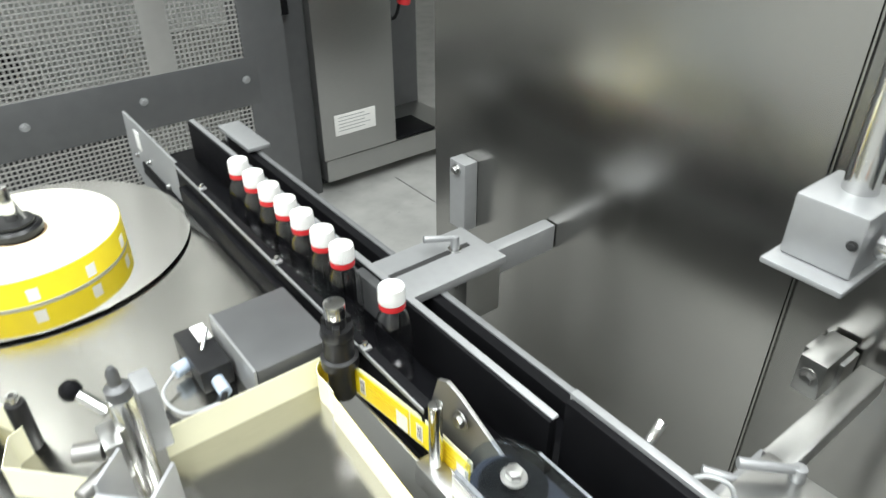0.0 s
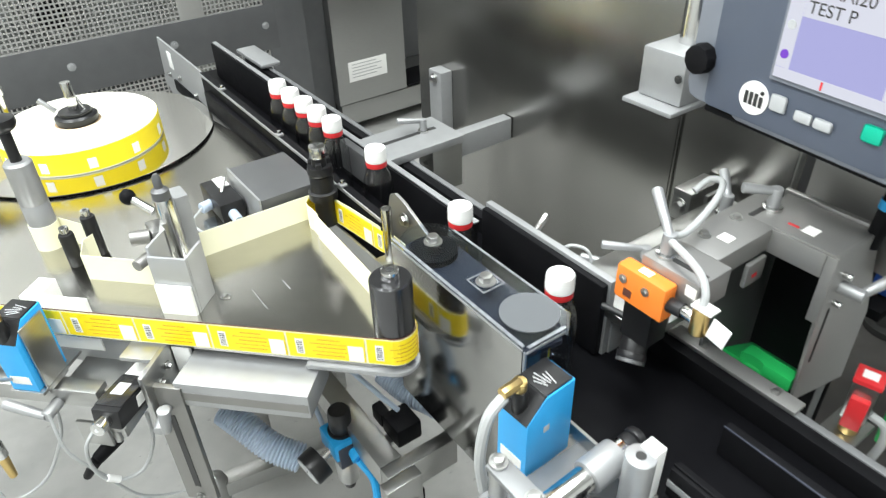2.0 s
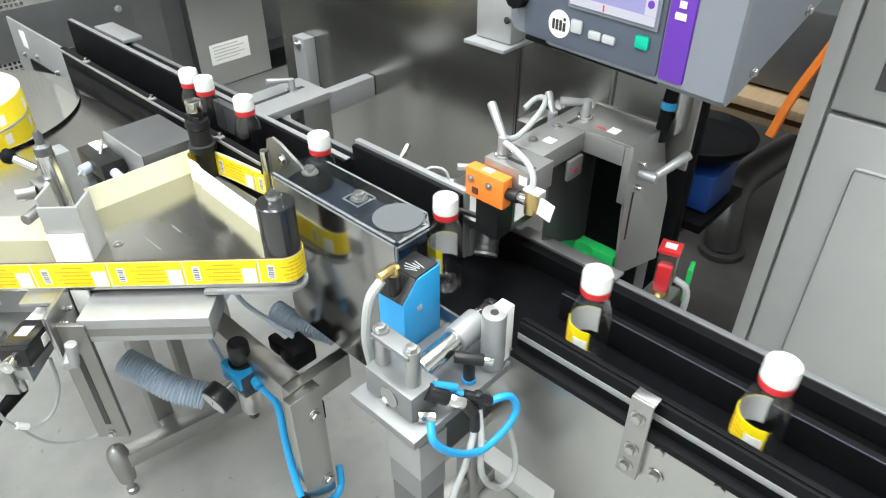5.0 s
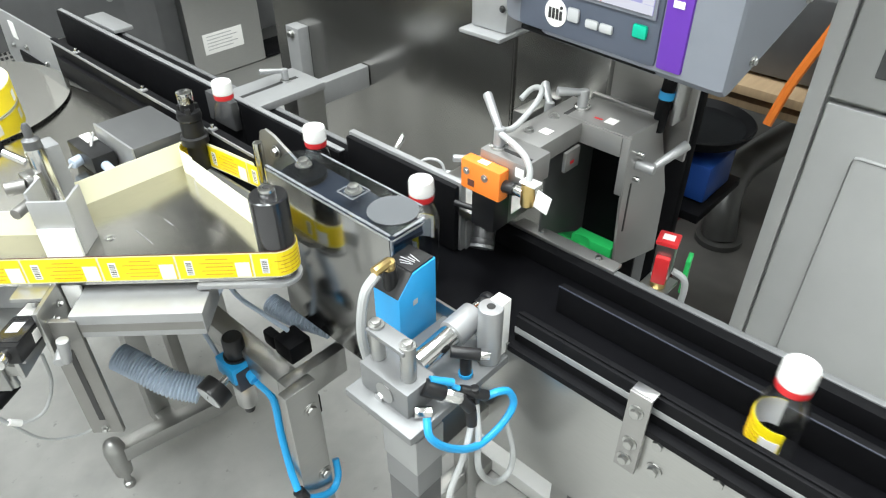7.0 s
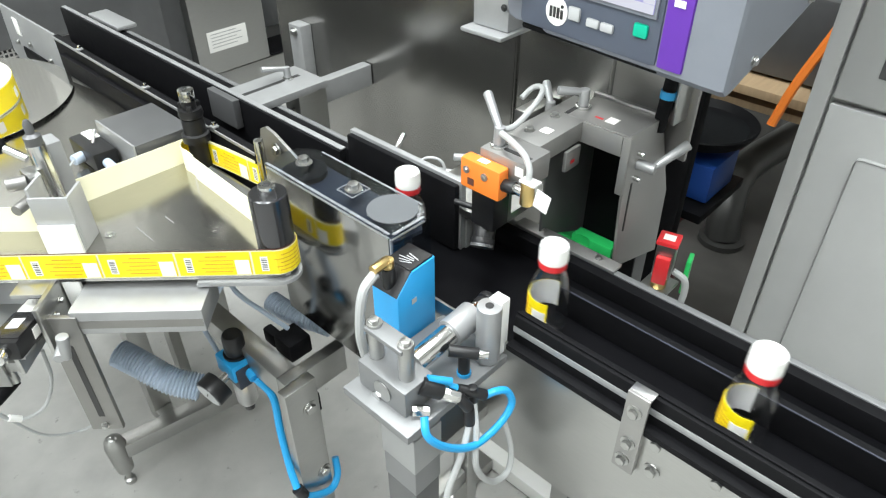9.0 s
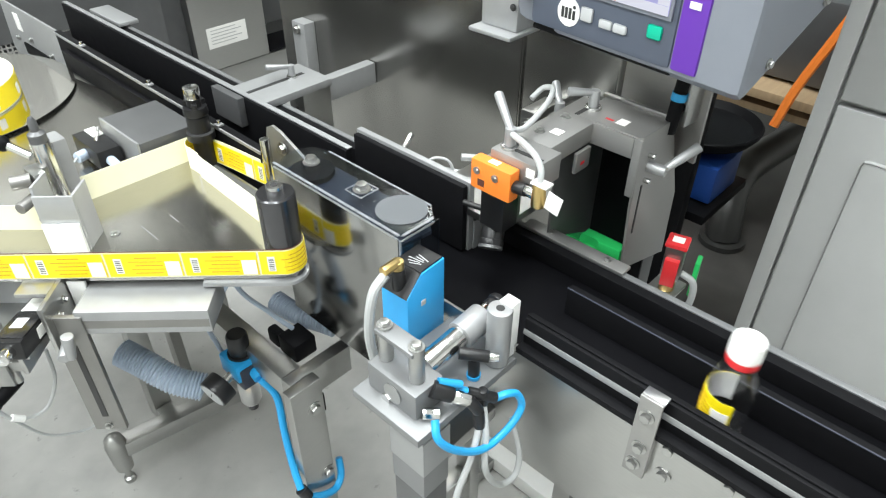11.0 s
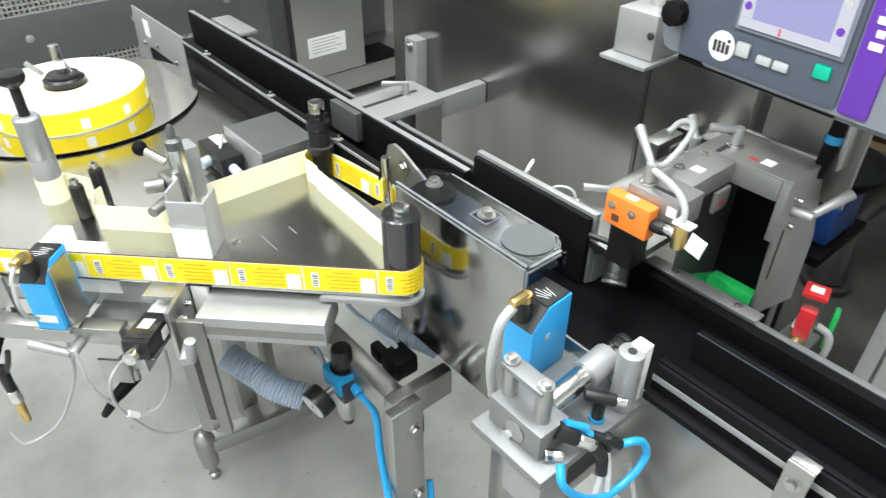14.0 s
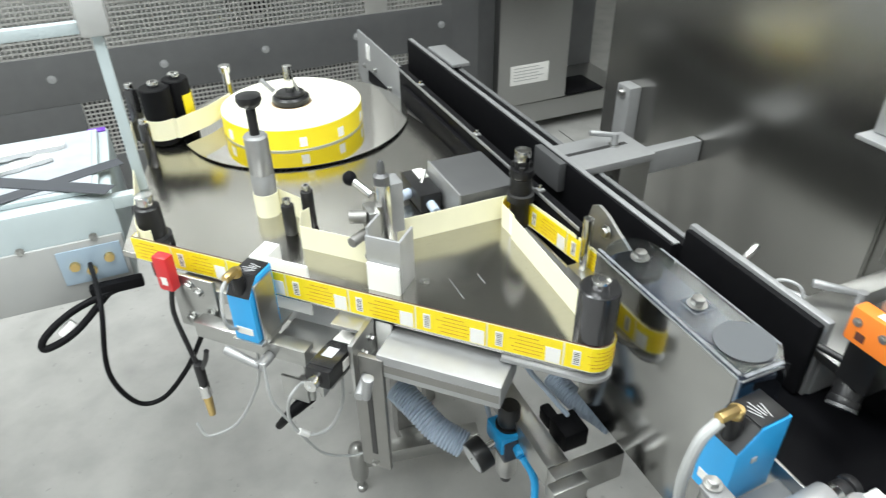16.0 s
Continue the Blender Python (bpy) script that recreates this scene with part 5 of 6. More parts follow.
def terminal():
    p = thing("terminal_post", "polished steel pole from the ceiling with a clamp block", "pole", pose(0.66, 0.212, 0))
    part("pole", cyl((0, 0, 1.19), (0, 0, 3.6), 0.0165, seg=32), CHROME, p)
    part("ceiling_flange", box(-0.06, 0.06, -0.06, 0.06, 3.588, 3.6, 0.002), STEEL, p)
    cl = part("clamp", box(-0.052, 0.03, -0.034, 0.034, 1.185, 1.25, 0.003), ALU, p, "pale aluminium clamp block")
    part("lip", box(-0.075, 0.03, -0.040, 0.040, 1.178, 1.1845, 0.002), ALU, cl)
    bolt(cl, (-0.055, -0.028, 1.222), (-1, 0, 0), 0.0035, 0.002, INK)
    part("stub", cyl((-0.02, -0.038, 1.215), (-0.02, -0.11, 1.215), 0.012, seg=24, bevel=0.001), CHROME, p)
    t = thing("printer_terminal", "dark grey printer terminal with a lit screen and purple stripe", "terminal", pose(0.5, 0, 0, 0, 0, -6) @ pose(0, 0, 0))
    part("housing", prism([(0.004, 1.246), (0.012, 1.238), (0.022, 1.240), (0.36, 1.404), (0.36, 1.56), (0.004, 1.56)], -0.05, 0.20, 0.007, pose(0, 0, 0, 90)), HMISIDE, t, "mid grey housing with a sloping underside")
    part("front_panel", box(0.0, 0.045, -0.118, 0.085, 1.248, 1.52, 0.008), HMI, t, "dark blue-grey front panel")
    part("side_cheek", box(0.004, 0.12, 0.060, 0.118, 1.243, 1.52, 0.02), HMISIDE, t)
    part("stripe", box(0.0005, 0.03, -0.150, -0.1185, 1.250, 1.53, 0.004), PURPLE, t, "purple stripe with pale lettering bars")
    for i in range(9):
        part("lettering", box(-0.0008, 0.0, -0.141 + 0.002 * (i % 3 == 1), -0.128 - 0.003 * (i % 2), 1.318 + i * 0.012, 1.325 + i * 0.012, 0), PAPER, t)
    part("screen_frame", box(-0.003, 0.0, -0.112, 0.012, 1.300, 1.43, 0.001), HMISIDE, t)
    scr = part("screen", box(-0.0045, -0.0031, -0.108, 0.008, 1.305, 1.425, 0), SCREEN, t, "lit lilac screen with white columns and dark text")
    part("icon_bar", box(-0.0052, -0.0046, -0.006, 0.008, 1.315, 1.425, 0), SCREENW, scr)
    part("icon_bar", box(-0.0052, -0.0046, -0.108, -0.094, 1.315, 1.425, 0), SCREENW, scr)
    part("status_bar", box(-0.0052, -0.0046, -0.108, 0.008, 1.305, 1.3145, 0), SCREENW, scr)
    part("text_field", box(-0.0052, -0.0046, -0.0935, -0.0065, 1.362, 1.425, 0), SCREENW, scr)
    part("alarm_mark", box(-0.0056, -0.0053, -0.042, -0.040, 1.306, 1.3135, 0), RED, scr)
    for i in range(4):
        for y in (0.001, -0.101):
            part("icon", cyl((-0.0053, y, 1.327 + 0.026 * i), (-0.0058, y, 1.327 + 0.026 * i), 0.0042, seg=16), PURPLE if i != 1 else BUTTON, scr)
    for text, y, z in (("TEST P", -0.010, 1.366), ("MAI20", -0.026, 1.381)):
        cu = bpy.data.curves.new("text", "FONT")
        cu.body, cu.size, cu.extrude = text, 0.0150, 0.0001
        cu.materials.append(INK)
        word = new("text", cu)
        word.parent = scr
        word.matrix_local = Matrix(((0, 0, -1, -0.0055), (-1, 0, 0, y), (0, 1, 0, z), (0, 0, 0, 1)))
    logo = part("badge", cyl((0.0, 0.024, 1.276), (-0.0015, 0.024, 1.276), 0.0165, seg=32), PAPER, t, "round white badge with dark bars")
    for i in range(4):
        part("bar", box(-0.0024, -0.0016, 0.0135 + 0.0056 * i, 0.0172 + 0.0056 * i, 1.269, 1.2815 - 0.002 * (i == 0), 0), INK, logo)
    part("dot", cyl((-0.0016, 0.0152, 1.2835), (-0.0024, 0.0152, 1.2835), 0.0021, seg=12), INK, logo)
    part("button", box(-0.004, 0.0, -0.012, 0.005, 1.272, 1.288, 0.003), BUTTON, t)
    part("button", box(-0.004, 0.0, -0.040, -0.022, 1.271, 1.281, 0.003), BUTTON, t)
    part("button", box(-0.004, 0.0, -0.060, -0.042, 1.271, 1.281, 0.003), BUTTON, t)
    part("green_button", box(-0.004, 0.0, -0.104, -0.086, 1.277, 1.292, 0.003), TEAL, t, "green start button")
    kn = part("knob", lathe([(0.014, 0), (0.016, 0.004), (0.015, 0.016), (0.008, 0.018)], 10, pose(0.004, 0.092, 1.296, 0, -90, 0)), BLACK, t)
    part("bottom_rim", box(0.006, 0.022, -0.118, 0.085, 1.240, 1.2475, 0.003), BLACK, t)
    for x, z in ((0.052, 1.268), (0.145, 1.314)):
        bolt(t, (x, -0.2, z), (0, -1, 0), 0.004, 0.003)
    part("bracket", box(0.13, 0.136, -0.11, 0.02, 1.08, 1.30, 0.002), CHUTE, t, "satin steel mounting bracket")
    part("bracket_flange", box(0.10, 0.13, -0.10, -0.095, 1.14, 1.239, 0.001), STEEL, t)
    part("gland", cyl((0.13, -0.075, 1.15), (0.118, -0.075, 1.15), 0.006), INK, t)
    part("hose", cyl((0.094, -0.084, 1.13), (0.104, -0.088, 1.262), 0.0085, seg=20), BLACK, t)
    part("hose_ring", cyl((0.0974, -0.0854, 1.174), (0.0982, -0.0857, 1.184), 0.0098), HOSE, t)
    part("stand", box(0.14, 0.18, -0.06, -0.02, 0.0, 1.30, 0.003), DARKSTEEL, t)


SCREENW = material("lit_white_screen", (0.05, 0.05, 0.05), 0.25, 0.0, 0.0, emit=0.8, glow=(0.80, 0.82, 0.95))
TEAL = material("teal_button", (0.0, 0.42, 0.27), 0.35, 0.0, 0.03)
terminal()


# ---- behind the belt: cabinet, bin and storage ----
def cabinet():
    c = thing("control_cabinet", "tall grey painted steel cabinet with panelled doors", "cabinet", pose(1.04, -0.145, 0))
    part("body", box(0.02, 0.8, -1.6, 0.0, 0.06, 2.0, 0.003), GREYPAINT, c)
    part("plinth", box(0.03, 0.79, -1.59, -0.01, 0.0, 0.0595, 0.002), DARKSTEEL, c)
    part("frame_edge", box(0.0, 0.0195, -0.030, 0.0, 0.06, 2.0, 0.003), GREYPAINT, c)
    lower = part("door", box(0.0, 0.0195, -0.92, -0.036, 0.07, 1.04, 0.003), GREYPAINT, c)
    part("raised_panel", box(-0.012, -0.0003, -0.86, -0.105, 0.14, 0.965, 0.0115), GREYPAINT, lower)
    upper = part("door", box(0.0, 0.0195, -0.92, -0.036, 1.05, 1.99, 0.003), GREYPAINT, c)
    part("vent", box(-0.003, 0.0, -0.18, -0.10, 1.12, 1.16, 0.002), BLACK, upper)
    part("vent_frame", box(-0.002, 0.0, -0.19, -0.09, 1.10, 1.18, 0.002), DARKSTEEL, upper)


cabinet()


def storage():
    u = thing("utility_cart", "dark steel cart with a round tray, blue box and red base", "cart", pose(1.25, 0.22, 0))
    part("panel", box(-0.10, 0.0, -0.10, 0.20, 0.30, 1.15, 0.006), DARKSTEEL, u)
    part("upright", box(-0.165, -0.13, -0.172, -0.115, 0.0, 1.05, 0.006), BLACK, u, "black upright panel")
    part("frame_edge", box(-0.108, -0.101, -0.108, -0.094, 0.40, 1.13, 0.002), STEEL, u)
    part("tray", lathe([(0.02, 0.735), (0.12, 0.735), (0.135, 0.755), (0.138, 0.765), (0.134, 0.768), (0.115, 0.752), (0.02, 0.750)], 40, pose(0.15, -0.06, 0)), BLACK, u, "round black tray")
    part("blue_box", box(0.05, 0.20, -0.155, -0.01, 0.60, 0.70, 0.008), DEEPBLUE, u, "blue plastic box")
    part("shelf", box(0.0, 0.25, -0.17, 0.12, 0.57, 0.595, 0.004), BLACK, u)
    part("red_leg", box(0.22, 0.26, -0.02, 0.02, 0.18, 0.569, 0.004), REDDARK, u)
    part("base", box(-0.10, 0.30, -0.04, 0.2, 0.12, 0.18, 0.006), REDDARK, u, "dark red base")
    for x in (-0.05, 0.33):
        part("wheel", cyl((x * 0.7, -0.03, 0.06), (x * 0.7, 0.01, 0.06), 0.06, bevel=0.006), BLACK, u)
        part("wheel", cyl((x * 0.7, 0.15, 0.06), (x * 0.7, 0.19, 0.06), 0.06, bevel=0.006), BLACK, u)
    part("post", box(0.12, 0.18, -0.09, -0.03, 0.595, 0.735, 0.003), BLACK, u)
    p = thing("drain_pipe", "thick dark grey bent pipe on the floor", "pipe", pose(0, 0, 0))
    part("pipe", tube([(2.03, 0.22, 0.03), (2.06, 0.24, 0.12), (2.16, 0.27, 0.20), (2.34, 0.27, 0.22), (2.9, 0.20, 0.22)], 0.062, 10, 20), PIPE, p)
    part("flange", lathe([(0.068, 0.0), (0.084, 0.0), (0.084, 0.02), (0.068, 0.022)], 24, pose(2.03, 0.22, 0.021)), PIPE, p)
    s = thing("storage_rack", "low storage rack with wooden boards and dark boxes", "rack", pose(2.35, 0.35, 0))
    part("board", box(-0.4, 0.9, -0.7, 0.7, 0.62, 0.65, 0.003), WOOD, s, "worn wooden board")
    part("board", box(-0.36, 0.9, -0.66, 0.66, 0.56, 0.585, 0.003), WOOD, s, "worn wooden board")
    part("box", box(-0.30, 0.4, -0.5, 0.25, 0.66, 0.92, 0.01), DARKSTEEL, s)
    part("rail", box(-0.45, 0.20, 0.04, 0.09, 0.0, 0.15, 0.004), REDDARK, s, "dark red floor rail")
    for x, y in ((-0.38, -0.68), (-0.38, 0.66), (0.86, -0.68), (0.86, 0.66)):
        part("post", box(x, x + 0.03, y, y + 0.03, 0.0, 1.3, 0.002), DARKSTEEL, s)
    part("back", box(0.86, 0.88, -0.64, 0.65, 0.66, 1.6, 0.002), TEALWALL, s, "dark teal back sheet")
    # dark sheet added over the concrete: the shade between the machines, as colour
    fm = thing("floor_shade_sheet", "dark sheet added for the shaded floor beside the cart", "mat", pose(2.3, 0.35, 0))
    part("sheet", box(-0.95, 1.2, -0.55, 0.9, 0.0005, 0.018, 0.004), FLOOR_SHADE, fm)
    o = thing("orange_strap", "orange lashing strap with a ratchet", "strap", pose(0, 0, 0))
    part("strap", tube([(1.98, 0.02, 1.0), (1.93, 0.06, 0.86), (1.88, 0.10, 0.72), (1.84, 0.12, 0.6)], 0.014, 4, 6), ORANGE, o)
    part("ratchet", box(1.95, 2.02, -0.02, 0.05, 0.98, 1.04, 0.006), ORANGE, o)


# dark tone of the floor where the machines shade it
FLOOR_SHADE = material("shaded_floor_tone", (0.085, 0.081, 0.077), 0.45, 0.0, 0.35, 7, 0.1, 40)
REDDARK = material("dark_red_paint", (0.14, 0.015, 0.015), 0.5)
TEALWALL = material("teal_sheet", (0.02, 0.14, 0.15), 0.5)
storage()


def film_machine():
    m = thing("packing_machine", "pale grey-blue packing machine with a film window and black cross tape", "machine", pose(-0.345, 0.94, 0))
    part("body", box(-0.62, 0.0, 0.0, 0.34, 0.765, 0.955, 0.008), PALE, m)
    part("lower_panel", box(-0.62, -0.004, -0.008, -0.0005, 0.76, 0.885, 0.003), GREYPAINT, m)
    for i in range(5):
        bolt(m, (-0.05 - 0.12 * i, -0.008, 0.89), (0, -1, 0), 0.005, 0.003)
    pl = part("connector_plate", box(-0.12, -0.012, -0.012, -0.0085, 0.80, 0.872, 0.001), BLUEPLATE, m, "pale blue connector plate with sockets")
    for x, z in ((-0.095, 0.84), (-0.07, 0.825), (-0.035, 0.845)):
        part("socket", cyl((x, -0.012, z), (x, -0.02, z), 0.009, bevel=0.001), BRASS, pl)
    fr = part("window_frame", box(-0.58, -0.02, 0.03, 0.31, 0.9555, 0.966, 0.003), PALE, m)
    part("film", prism([(-0.57, 0.04), (-0.03, 0.04), (-0.03, 0.30), (-0.57, 0.30)], 0.9662, 0.968, 0.0), FILMGREY, fr, "crumpled pale film", smooth=None)
    part("tape", box(-0.14, 0.14, -0.017, 0.017, 0.9684, 0.9692, 0, pose(-0.110, 0.072, 0, 0, 0, 20)), TAPE, fr, "black cross tape")
    part("tape", box(-0.13, 0.13, -0.017, 0.017, 0.9694, 0.9702, 0, pose(-0.110, 0.072, 0, 0, 0, -32)), TAPE, fr, "black cross tape")
    part("crumple", tube([(-0.5, 0.24, 0.972), (-0.38, 0.22, 0.978), (-0.3, 0.19, 0.972), (-0.2, 0.21, 0.98), (-0.08, 0.24, 0.973)], 0.012, 6, 8, 0.3), FOIL, fr)
    part("crumple", tube([(-0.5, 0.19, 0.972), (-0.36, 0.17, 0.98), (-0.22, 0.15, 0.974), (-0.1, 0.18, 0.976)], 0.009, 6, 8, 0.3), FOIL, fr)
    part("label", box(-0.04, -0.005, 0.315, 0.335, 0.9555, 0.958, 0), PURPLE, m)
    part("hood_post", box(0.044, 0.062, 0.002, 0.018, 0.955, 1.238, 0.003), PALE, m, "pale hood post")
    part("hood_rail", box(-0.60, 0.03, 0.002, 0.020, 1.243, 1.262, 0.003), PALE, m, "pale hood rail")
    part("hood_corner", box(0.0305, 0.076, -0.012, 0.035, 1.2385, 1.30, 0.008), GREYPAINT, m)
    part("post_arm", box(-0.002, 0.066, 0.0, 0.022, 0.93, 0.9545, 0.003), PALE, m)
    for y in (0.02, 0.30):
        part("leg", box(-0.61, -0.57, y - 0.02, y + 0.02, 0.0, 0.764, 0.003), GREYPAINT, m)
    k = thing("power_lead", "black power lead with a flat plug under the packing machine", "cable", pose(0, 0, 0))
    part("lead", tube([(-0.415, 0.925, 0.838), (-0.40, 0.82, 0.86), (-0.395, 0.75, 0.85), (-0.413, 0.72, 0.747), (-0.39, 0.72, 0.664), (-0.346, 0.72, 0.655), (-0.293, 0.71, 0.715), (-0.252, 0.70, 0.79)], 0.0045), BLACK, k)
    part("lead", tube([(-0.36, 0.915, 0.785), (-0.46, 0.90, 0.765), (-0.52, 0.88, 0.735), (-0.525, 0.87, 0.715), (-0.47, 0.88, 0.73), (-0.40, 0.915, 0.775)], 0.007), BLACK, k)
    part("plug", box(-0.43, -0.335, 0.905, 0.925, 0.775, 0.797, 0.005), BLACK, k)
    part("sleeve", cyl((-0.495, 0.885, 0.725), (-0.47, 0.895, 0.74), 0.011), WHITE, k)


FILMGREY = material("pale_crumpled_film", (0.42, 0.45, 0.49), 0.3, 0.0, 0.25, 18, 0.6, 22)
TAPE = material("dark_grey_tape", (0.05, 0.055, 0.065), 0.5)
PALE = material("pale_blue_grey_paint", (0.46, 0.53, 0.55), 0.4, 0.0, 0.04, 30)
BLUEPLATE = material("pale_blue_plate", (0.36, 0.46, 0.56), 0.35, 0.2, 0.06)
film_machine()


# ---- bottles and their labels ----
def bottle():
    t = thing("bottle", "clear plastic bottle with a white cap and red ring", "bottle", pose(0.35, 0, BELT_Z), "bottles on the belt")
    outer = [(0.010, 0.0035), (0.019, 0.0), (0.0224, 0.003), (0.0236, 0.009), (0.0236, 0.078), (0.0224, 0.089), (0.0185, 0.101), (0.0138, 0.110), (0.0125, 0.126)]
    bm = lathe(outer, 36)
    part("body", bm, GLASS, t, "clear plastic body")
    part("tamper_ring", lathe([(0.0140, 0.1135), (0.0162, 0.114), (0.0166, 0.1165), (0.0162, 0.1215), (0.0145, 0.122)], 32), RED, t, "red tamper ring")
    bm = lathe([(0.0160, 0.1222), (0.0168, 0.1235), (0.0166, 0.140), (0.0156, 0.1435), (0.0137, 0.1445)], 96)
    for v in bm.verts:
        if 0.1225 < v.co.z < 0.142 and round(math.atan2(v.co.y, v.co.x) / (2 * math.pi) * 96) % 2:
            v.co.x, v.co.y = v.co.x * 0.968, v.co.y * 0.968
    part("cap", bm, WHITE, t, "white ribbed screw cap", smooth=25)
    return t


SLICES = 12
LENGTH, LABEL_Z = 0.0965, 0.97925
WIDTH = LENGTH / SLICES


def label_slices():
    """One label cut into upright slices: yellow face, white back, and the print that falls on each slice."""
    mats = (YELLOW, BACKING, PAPER, INK, PRINT)
    marks = [(0.002, 0.021, 0.9612, 0.985, 0.0004, 2), (0.0765, 0.0865, 0.966, 0.990, 0.0004, 2)]
    marks += [(0.078, 0.085, 0.968 + i * 0.003, 0.9689 + i * 0.003 + 0.0003 * (i % 3), 0.0006, 3) for i in range(7)]
    marks += [(a, b, 0.966 + i * 0.0062, 0.9671 + i * 0.0062 - 0.0003 * (i % 2), 0.0004, 4)
              for i, (a, b) in enumerate(((0.026, 0.062), (0.022, 0.066), (0.024, 0.060), (0.022, 0.068), (0.030, 0.058)))]
    out = []
    for k in range(SLICES):
        bm = box(-WIDTH / 2, WIDTH / 2, -0.0003, 0.0003, 0.9605 - LABEL_Z, 0.998 - LABEL_Z, 0)
        for f in bm.faces:
            f.material_index = 1 if f.calc_center_median().y < -0.0002 else 0
        mid = (k + 0.5) * WIDTH
        for a, b, z0, z1, lift, slot in marks:
            x0, x1 = max(a - mid, -WIDTH / 2), min(b - mid, WIDTH / 2)
            if x1 > x0:
                before = set(bm.faces)
                box(x0, x1, 0.0003, 0.0003 + lift, z0 - LABEL_Z, z1 - LABEL_Z, 0, bm=bm)
                for f in bm.faces:
                    if f not in before:
                        f.material_index = slot
        me = bpy.data.meshes.new("label_slice")
        bmesh.ops.recalc_face_normals(bm, faces=bm.faces)
        bm.to_mesh(me)
        bm.free()
        for m in mats:
            me.materials.append(m)
        out.append(me)
    return out


# the way of the labels on the strip, from the roll to the peel plate
UP = [(-0.085, 1.2065), (-0.14, 1.1515), (-0.206, 1.1115), (-0.262, 1.14), (-0.286, 1.176), (-0.292, 1.17), (-0.307, 0.748), (-0.3035, 0.727)]
FRONT = [tuple(at(0.70, 0.0013)[:2]), tuple(at(0, 0.0013)[:2])]
DOWN = arc(0.200, 0.234, 0.0272, 225, 358, 16)[1:] + [(0.2419, 0.52)] + arc(0.272, 0.552, 0.0272, 195, 75, 12) + [(0.289, 0.50), (0.2955, 0.44), (0.300, 0.402), (0.301, 0.345)]
WAY = np.array(UP + FRONT + DOWN)
RUN = np.concatenate(([0.0], np.cumsum(np.linalg.norm(np.diff(WAY, axis=0), axis=1))))
ROLLER_U, PEEL_U = float(RUN[len(UP) + 1]), float(RUN[-1])


def on_way(u):
    """The pose of a slice at u metres along the way: x against the run, y outwards."""
    u = min(max(u, 0.004), PEEL_U - 0.0005)
    p, a, b = (np.array([np.interp(min(max(v, 0), PEEL_U), RUN, WAY[:, c]) for c in (0, 1)]) for v in (u, u - 0.003, u + 0.003))
    d = b - a
    return pose(p[0], p[1], LABEL_Z, 0, 0, math.degrees(math.atan2(-d[1], -d[0])))


def on_bottle(mid, y):
    """The pose of a slice wrapped on a bottle at y."""
    a = 210 - 0.9 * math.degrees(mid / 0.0242)
    return pose(0.35 + 0.0242 * math.cos(radians(a)), y + 0.0242 * math.sin(radians(a)), LABEL_Z + 0.012, 0, 0, a - 90)


def bottle_labels():
    """All labels of the strip, the one next to be peeled first: (thing, slices, place of the leading edge)."""
    meshes, out = label_slices(), []
    lead = ROLLER_U - 0.0315
    while lead + PITCH < PEEL_U:
        lead += PITCH
    while lead > 0.02:
        t = thing("bottle_label", "yellow printed bottle label with white field and bar code", "label", group="labels of the strip")
        out.append((t, [part_on("label_slice", me, t) for me in meshes], lead))
        lead -= PITCH
    return out


def part_on(name, me, parent):
    ob = new(name, me)
    ob.parent = parent
    return ob


# seconds and place along the belt, bottle by bottle
V = 0.228
TRACKS = [
    [(0, 0.555), (0.5, 0.442), (1, 0.325), (1.5, 0.220), (2, 0.113), (2.5, 0.003), (3.0, -0.11), (3.5, -0.228)],
    [(0, 0.671), (0.3, 0.66), (0.5, 0.649), (1, 0.530), (1.5, 0.419), (2, 0.300), (2.5, 0.196), (3.0, 0.09), (3.5, -0.02)],
    [(0, 0.722), (0.5, 0.705), (1, 0.659), (1.4, 0.643), (1.5, 0.636), (2, 0.515), (2.5, 0.403), (3, 0.29), (3.5, 0.183)],
    [(0, 0.780), (0.5, 0.759), (1, 0.713), (1.5, 0.693), (2, 0.655), (2.4, 0.64), (2.5, 0.631), (3, 0.517), (3.5, 0.404), (3.7, 0.358), (5.8, -0.107), (6.2, -0.196)],
    [(0, 0.831), (0.5, 0.811), (1, 0.768), (1.5, 0.748), (2, 0.71), (2.5, 0.689), (3, 0.655), (3.5, 0.637), (3.7, 0.617), (5.8, 0.137), (6.0, 0.098), (6.2, 0.055), (6.4, 0.006)],
    [(0, 0.885), (0.5, 0.866), (1, 0.822), (1.5, 0.802), (2, 0.76), (2.5, 0.740), (3, 0.705), (3.5, 0.692), (4.1, 0.65), (4.55, 0.635), (5.8, 0.349), (6.4, 0.224), (7, 0.106), (7.5, -0.003), (8, -0.118), (8.5, -0.231), (9.2, -0.398)],
    [(0, 0.940), (0.5, 0.919), (1, 0.877), (1.5, 0.859), (2, 0.815), (2.5, 0.797), (3, 0.76), (3.5, 0.749), (4.1, 0.70), (4.55, 0.69), (5.1, 0.648), (5.6, 0.635), (5.8, 0.603), (6.4, 0.457), (7, 0.327), (7.5, 0.220), (8, 0.118), (8.5, 0.012), (9.2, -0.153)],
    [(0, 0.998), (0.5, 0.975), (1, 0.932), (1.5, 0.915), (2, 0.87), (2.5, 0.853), (3, 0.82), (3.5, 0.808), (4.1, 0.76), (4.55, 0.745), (5.1, 0.70), (5.8, 0.668), (6.2, 0.662), (6.6, 0.635), (6.8, 0.619), (7, 0.573), (7.5, 0.460), (8, 0.343), (8.5, 0.232), (9.2, 0.091), (11.3, -0.385), (11.5, -0.43)],
]
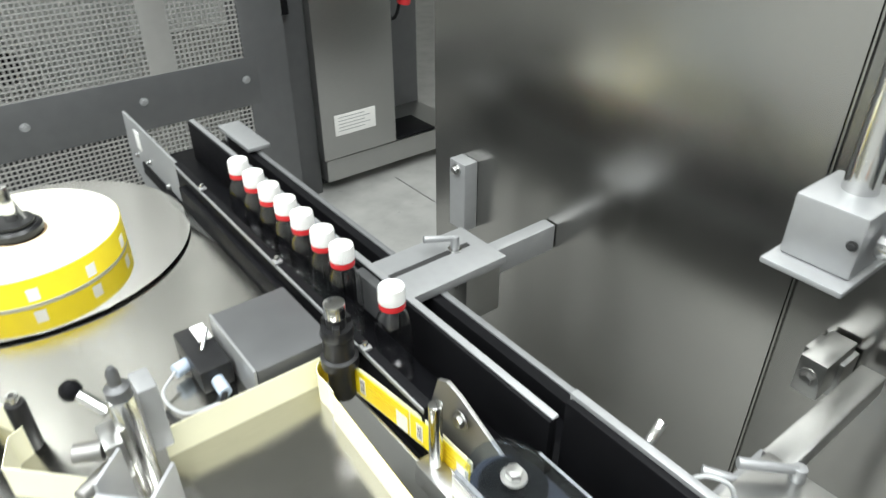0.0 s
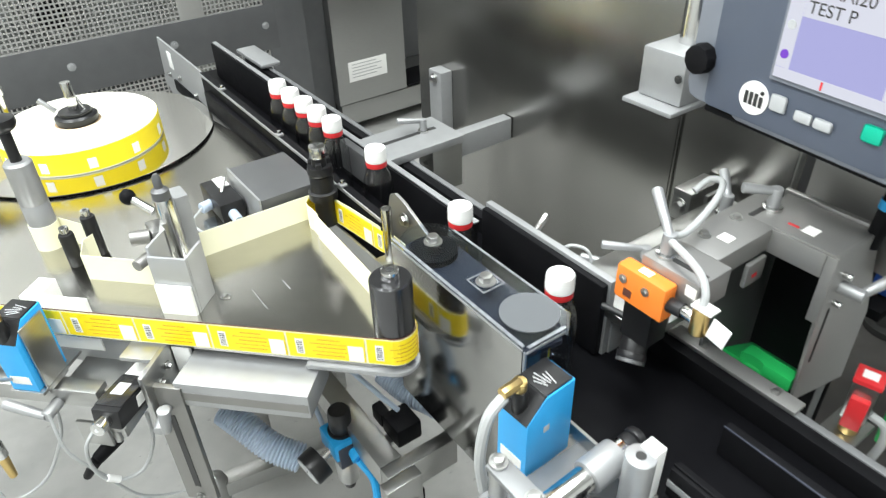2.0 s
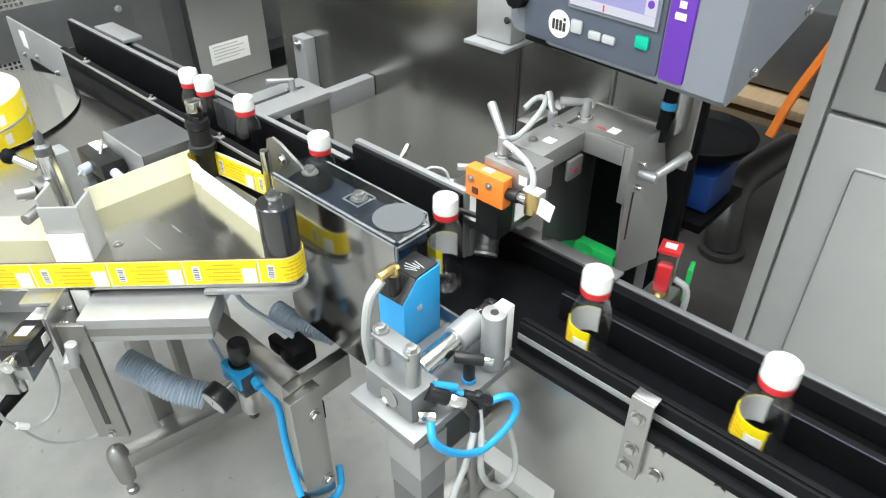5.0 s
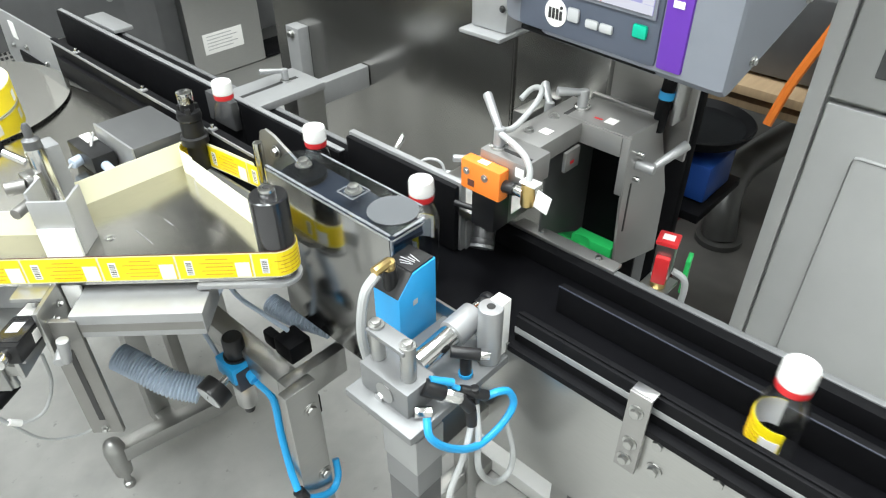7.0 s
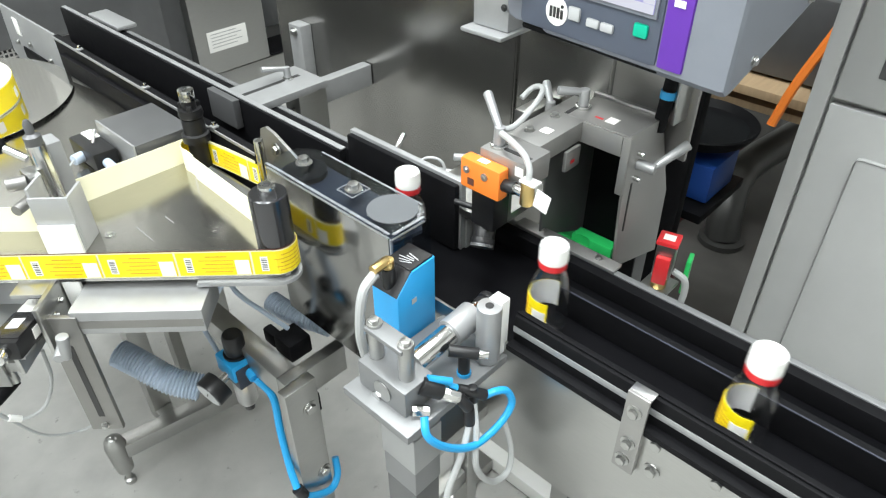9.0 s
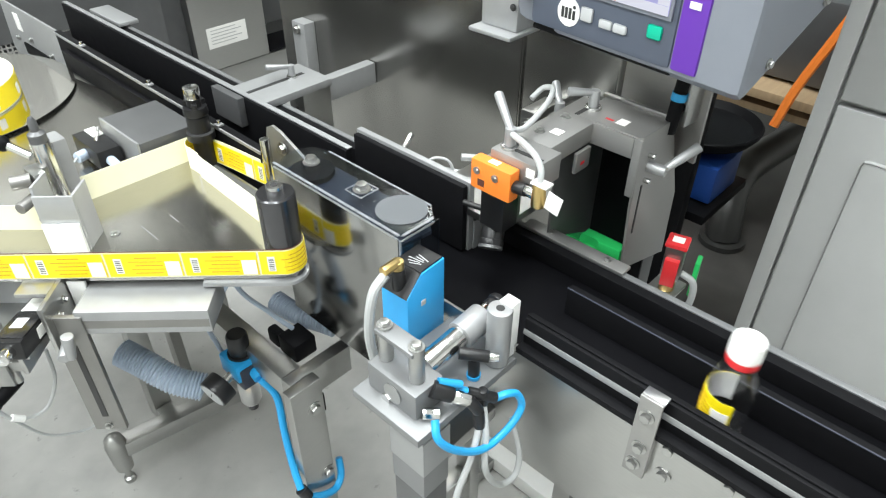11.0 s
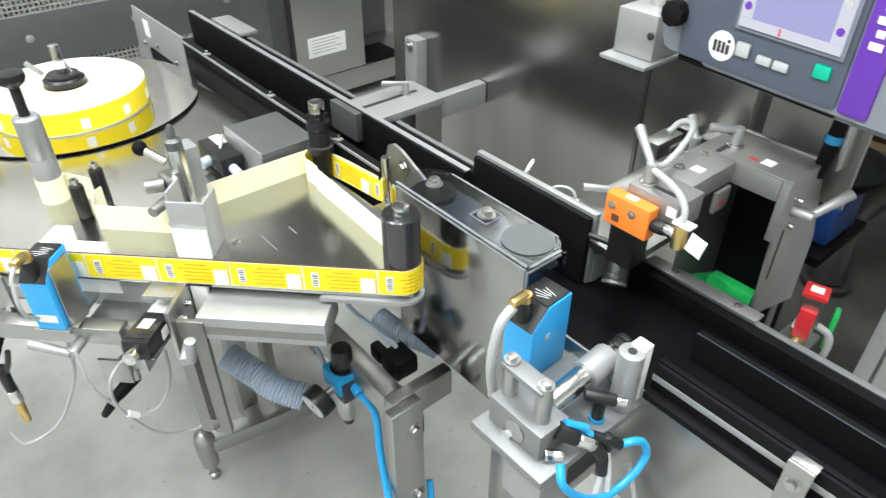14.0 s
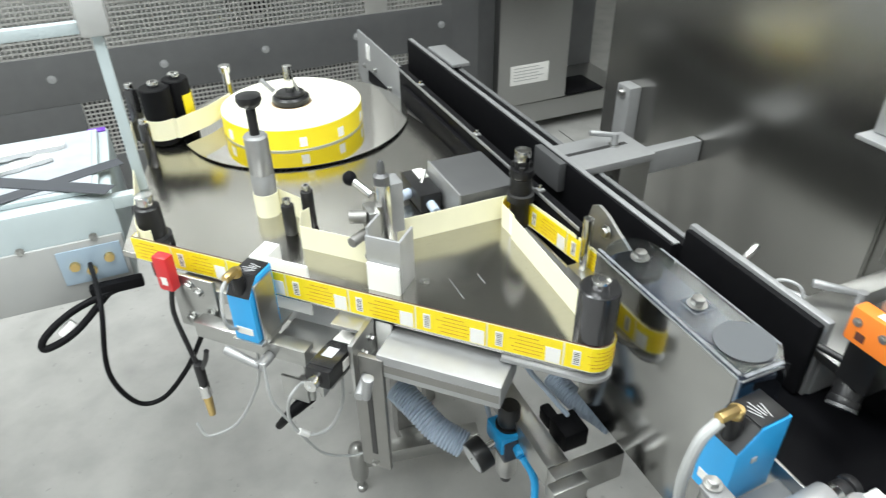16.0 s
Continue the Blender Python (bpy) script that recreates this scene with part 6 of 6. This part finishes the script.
REJECTED = 4


def run_on(track, k):
    """The rest of the way to the belt's end, where the bottles stand in a row."""
    t, y = track[-1]
    stop = -2.5 + 0.06 * k
    rows = list(track) + [(t + (y - stop) / V, stop)]
    out = [(t, y) for t, y in rows if t < 16]
    if rows[-1][0] < 16:
        return out + [(16, stop)]
    return out + [(16, out[-1][1] - V * (16 - out[-1][0]))]


BOTTLES = [bottle()]
BOTTLES += [copy_thing(BOTTLES[0], pose(0.35, 0, BELT_Z)) for k in range(7)]
LABELS = bottle_labels()


def dense(rows, step=0.1):
    """The same way with evenly spaced rows between."""
    ts, ys = [r[0] for r in rows], [r[1] for r in rows]
    return [(t, float(np.interp(t, ts, ys))) for t in (i * step for i in range(int(16 / step) + 1))]


PRESS, FEED = 0.272, 0.22                              # where a bottle calls for its label, seconds of one feed


def strip_motion(calls):
    """Feeds the strip by one label at each call (time, rows of the bottle) and wraps that label round the bottle."""
    fed = [0.0] + [v for t0, rows in calls for v in (t0, t0 + FEED)] + [16.5]
    far = [0.0] + [v for n in range(len(calls)) for v in (n * PITCH, (n + 1) * PITCH)] + [len(calls) * PITCH]
    stops = [0.0] + [t0 + FEED * f for t0, rows in calls for f in (-0.1, 0, 0.25, 0.5, 0.75, 1, 1.1)] + [16.0]
    for n, (ob, slices, lead) in enumerate(LABELS):
        for k, piece in enumerate(slices):
            mid = (k + 0.5) * WIDTH
            u = lead - mid
            off = 16.0
            if n < len(calls):
                off = float(np.interp(PEEL_U - u, [n * PITCH, (n + 1) * PITCH], [calls[n][0], calls[n][0] + FEED]))
            rows = [(t, on_way(u + float(np.interp(t, fed, far)))) for t in stops if t < off - 0.01 or off >= 16]
            if off < 16:
                track = calls[n][1]
                ts, ys = [r[0] for r in track], [r[1] for r in track]
                rows.append((off, on_way(PEEL_U)))
                a, b = on_way(PEEL_U), on_bottle(mid, float(np.interp(off + 0.12, ts, ys)))
                ra, rb = a.to_euler().z, b.to_euler().z
                rb += 2 * math.pi * round((ra + 0.9 - rb) / (2 * math.pi))
                for f in (0.25, 0.5, 0.75):
                    p = a.translation.lerp(b.translation, f)
                    rows.append((off + 0.12 * f, pose(p.x, p.y, p.z, 0, 0, math.degrees(ra + (rb - ra) * f))))
                rows.append((off + 0.12, b))
                rows += [(t, on_bottle(mid, y)) for t, y in track if t > off + 0.15]
            walk(piece, rows)


def motions():
    calls = []
    for k, track in enumerate(TRACKS):
        if k == REJECTED:
            rows = [(t, pose(0.35, y, BELT_Z)) for t, y in track]
            rows += [(6.5, pose(0.35, -0.014, BELT_Z)), (6.6, pose(0.485, -0.03, 0.985, 0, -66, 0)), (6.7, pose(0.60, -0.03, 1.0, 0, -112, 0)),
                     (6.8, pose(0.63, -0.03, 0.93, 0, -150, 0)), (6.95, pose(0.625, -0.03, 0.92, 0, -172, 0)), (16, pose(0.625, -0.03, 0.92, 0, -172, 0))]
            walk(BOTTLES[k], rows)
            continue
        rows = dense(run_on(track, k))
        walk(BOTTLES[k], [(t, pose(0.35, y, BELT_Z)) for t, y in rows])
        calls.append((float(np.interp(-PRESS, [-y for t, y in rows], [t for t, y in rows])), rows))
    strip_motion(calls)
    rest, out = pose(0.100, -0.006, 0.9935), pose(0.150, -0.006, 0.9935)
    walk(ROD, [(0, rest), (6.48, rest), (6.56, out), (6.62, pose(0.13, -0.006, 0.9935)), (6.70, rest), (16, rest)])


motions()
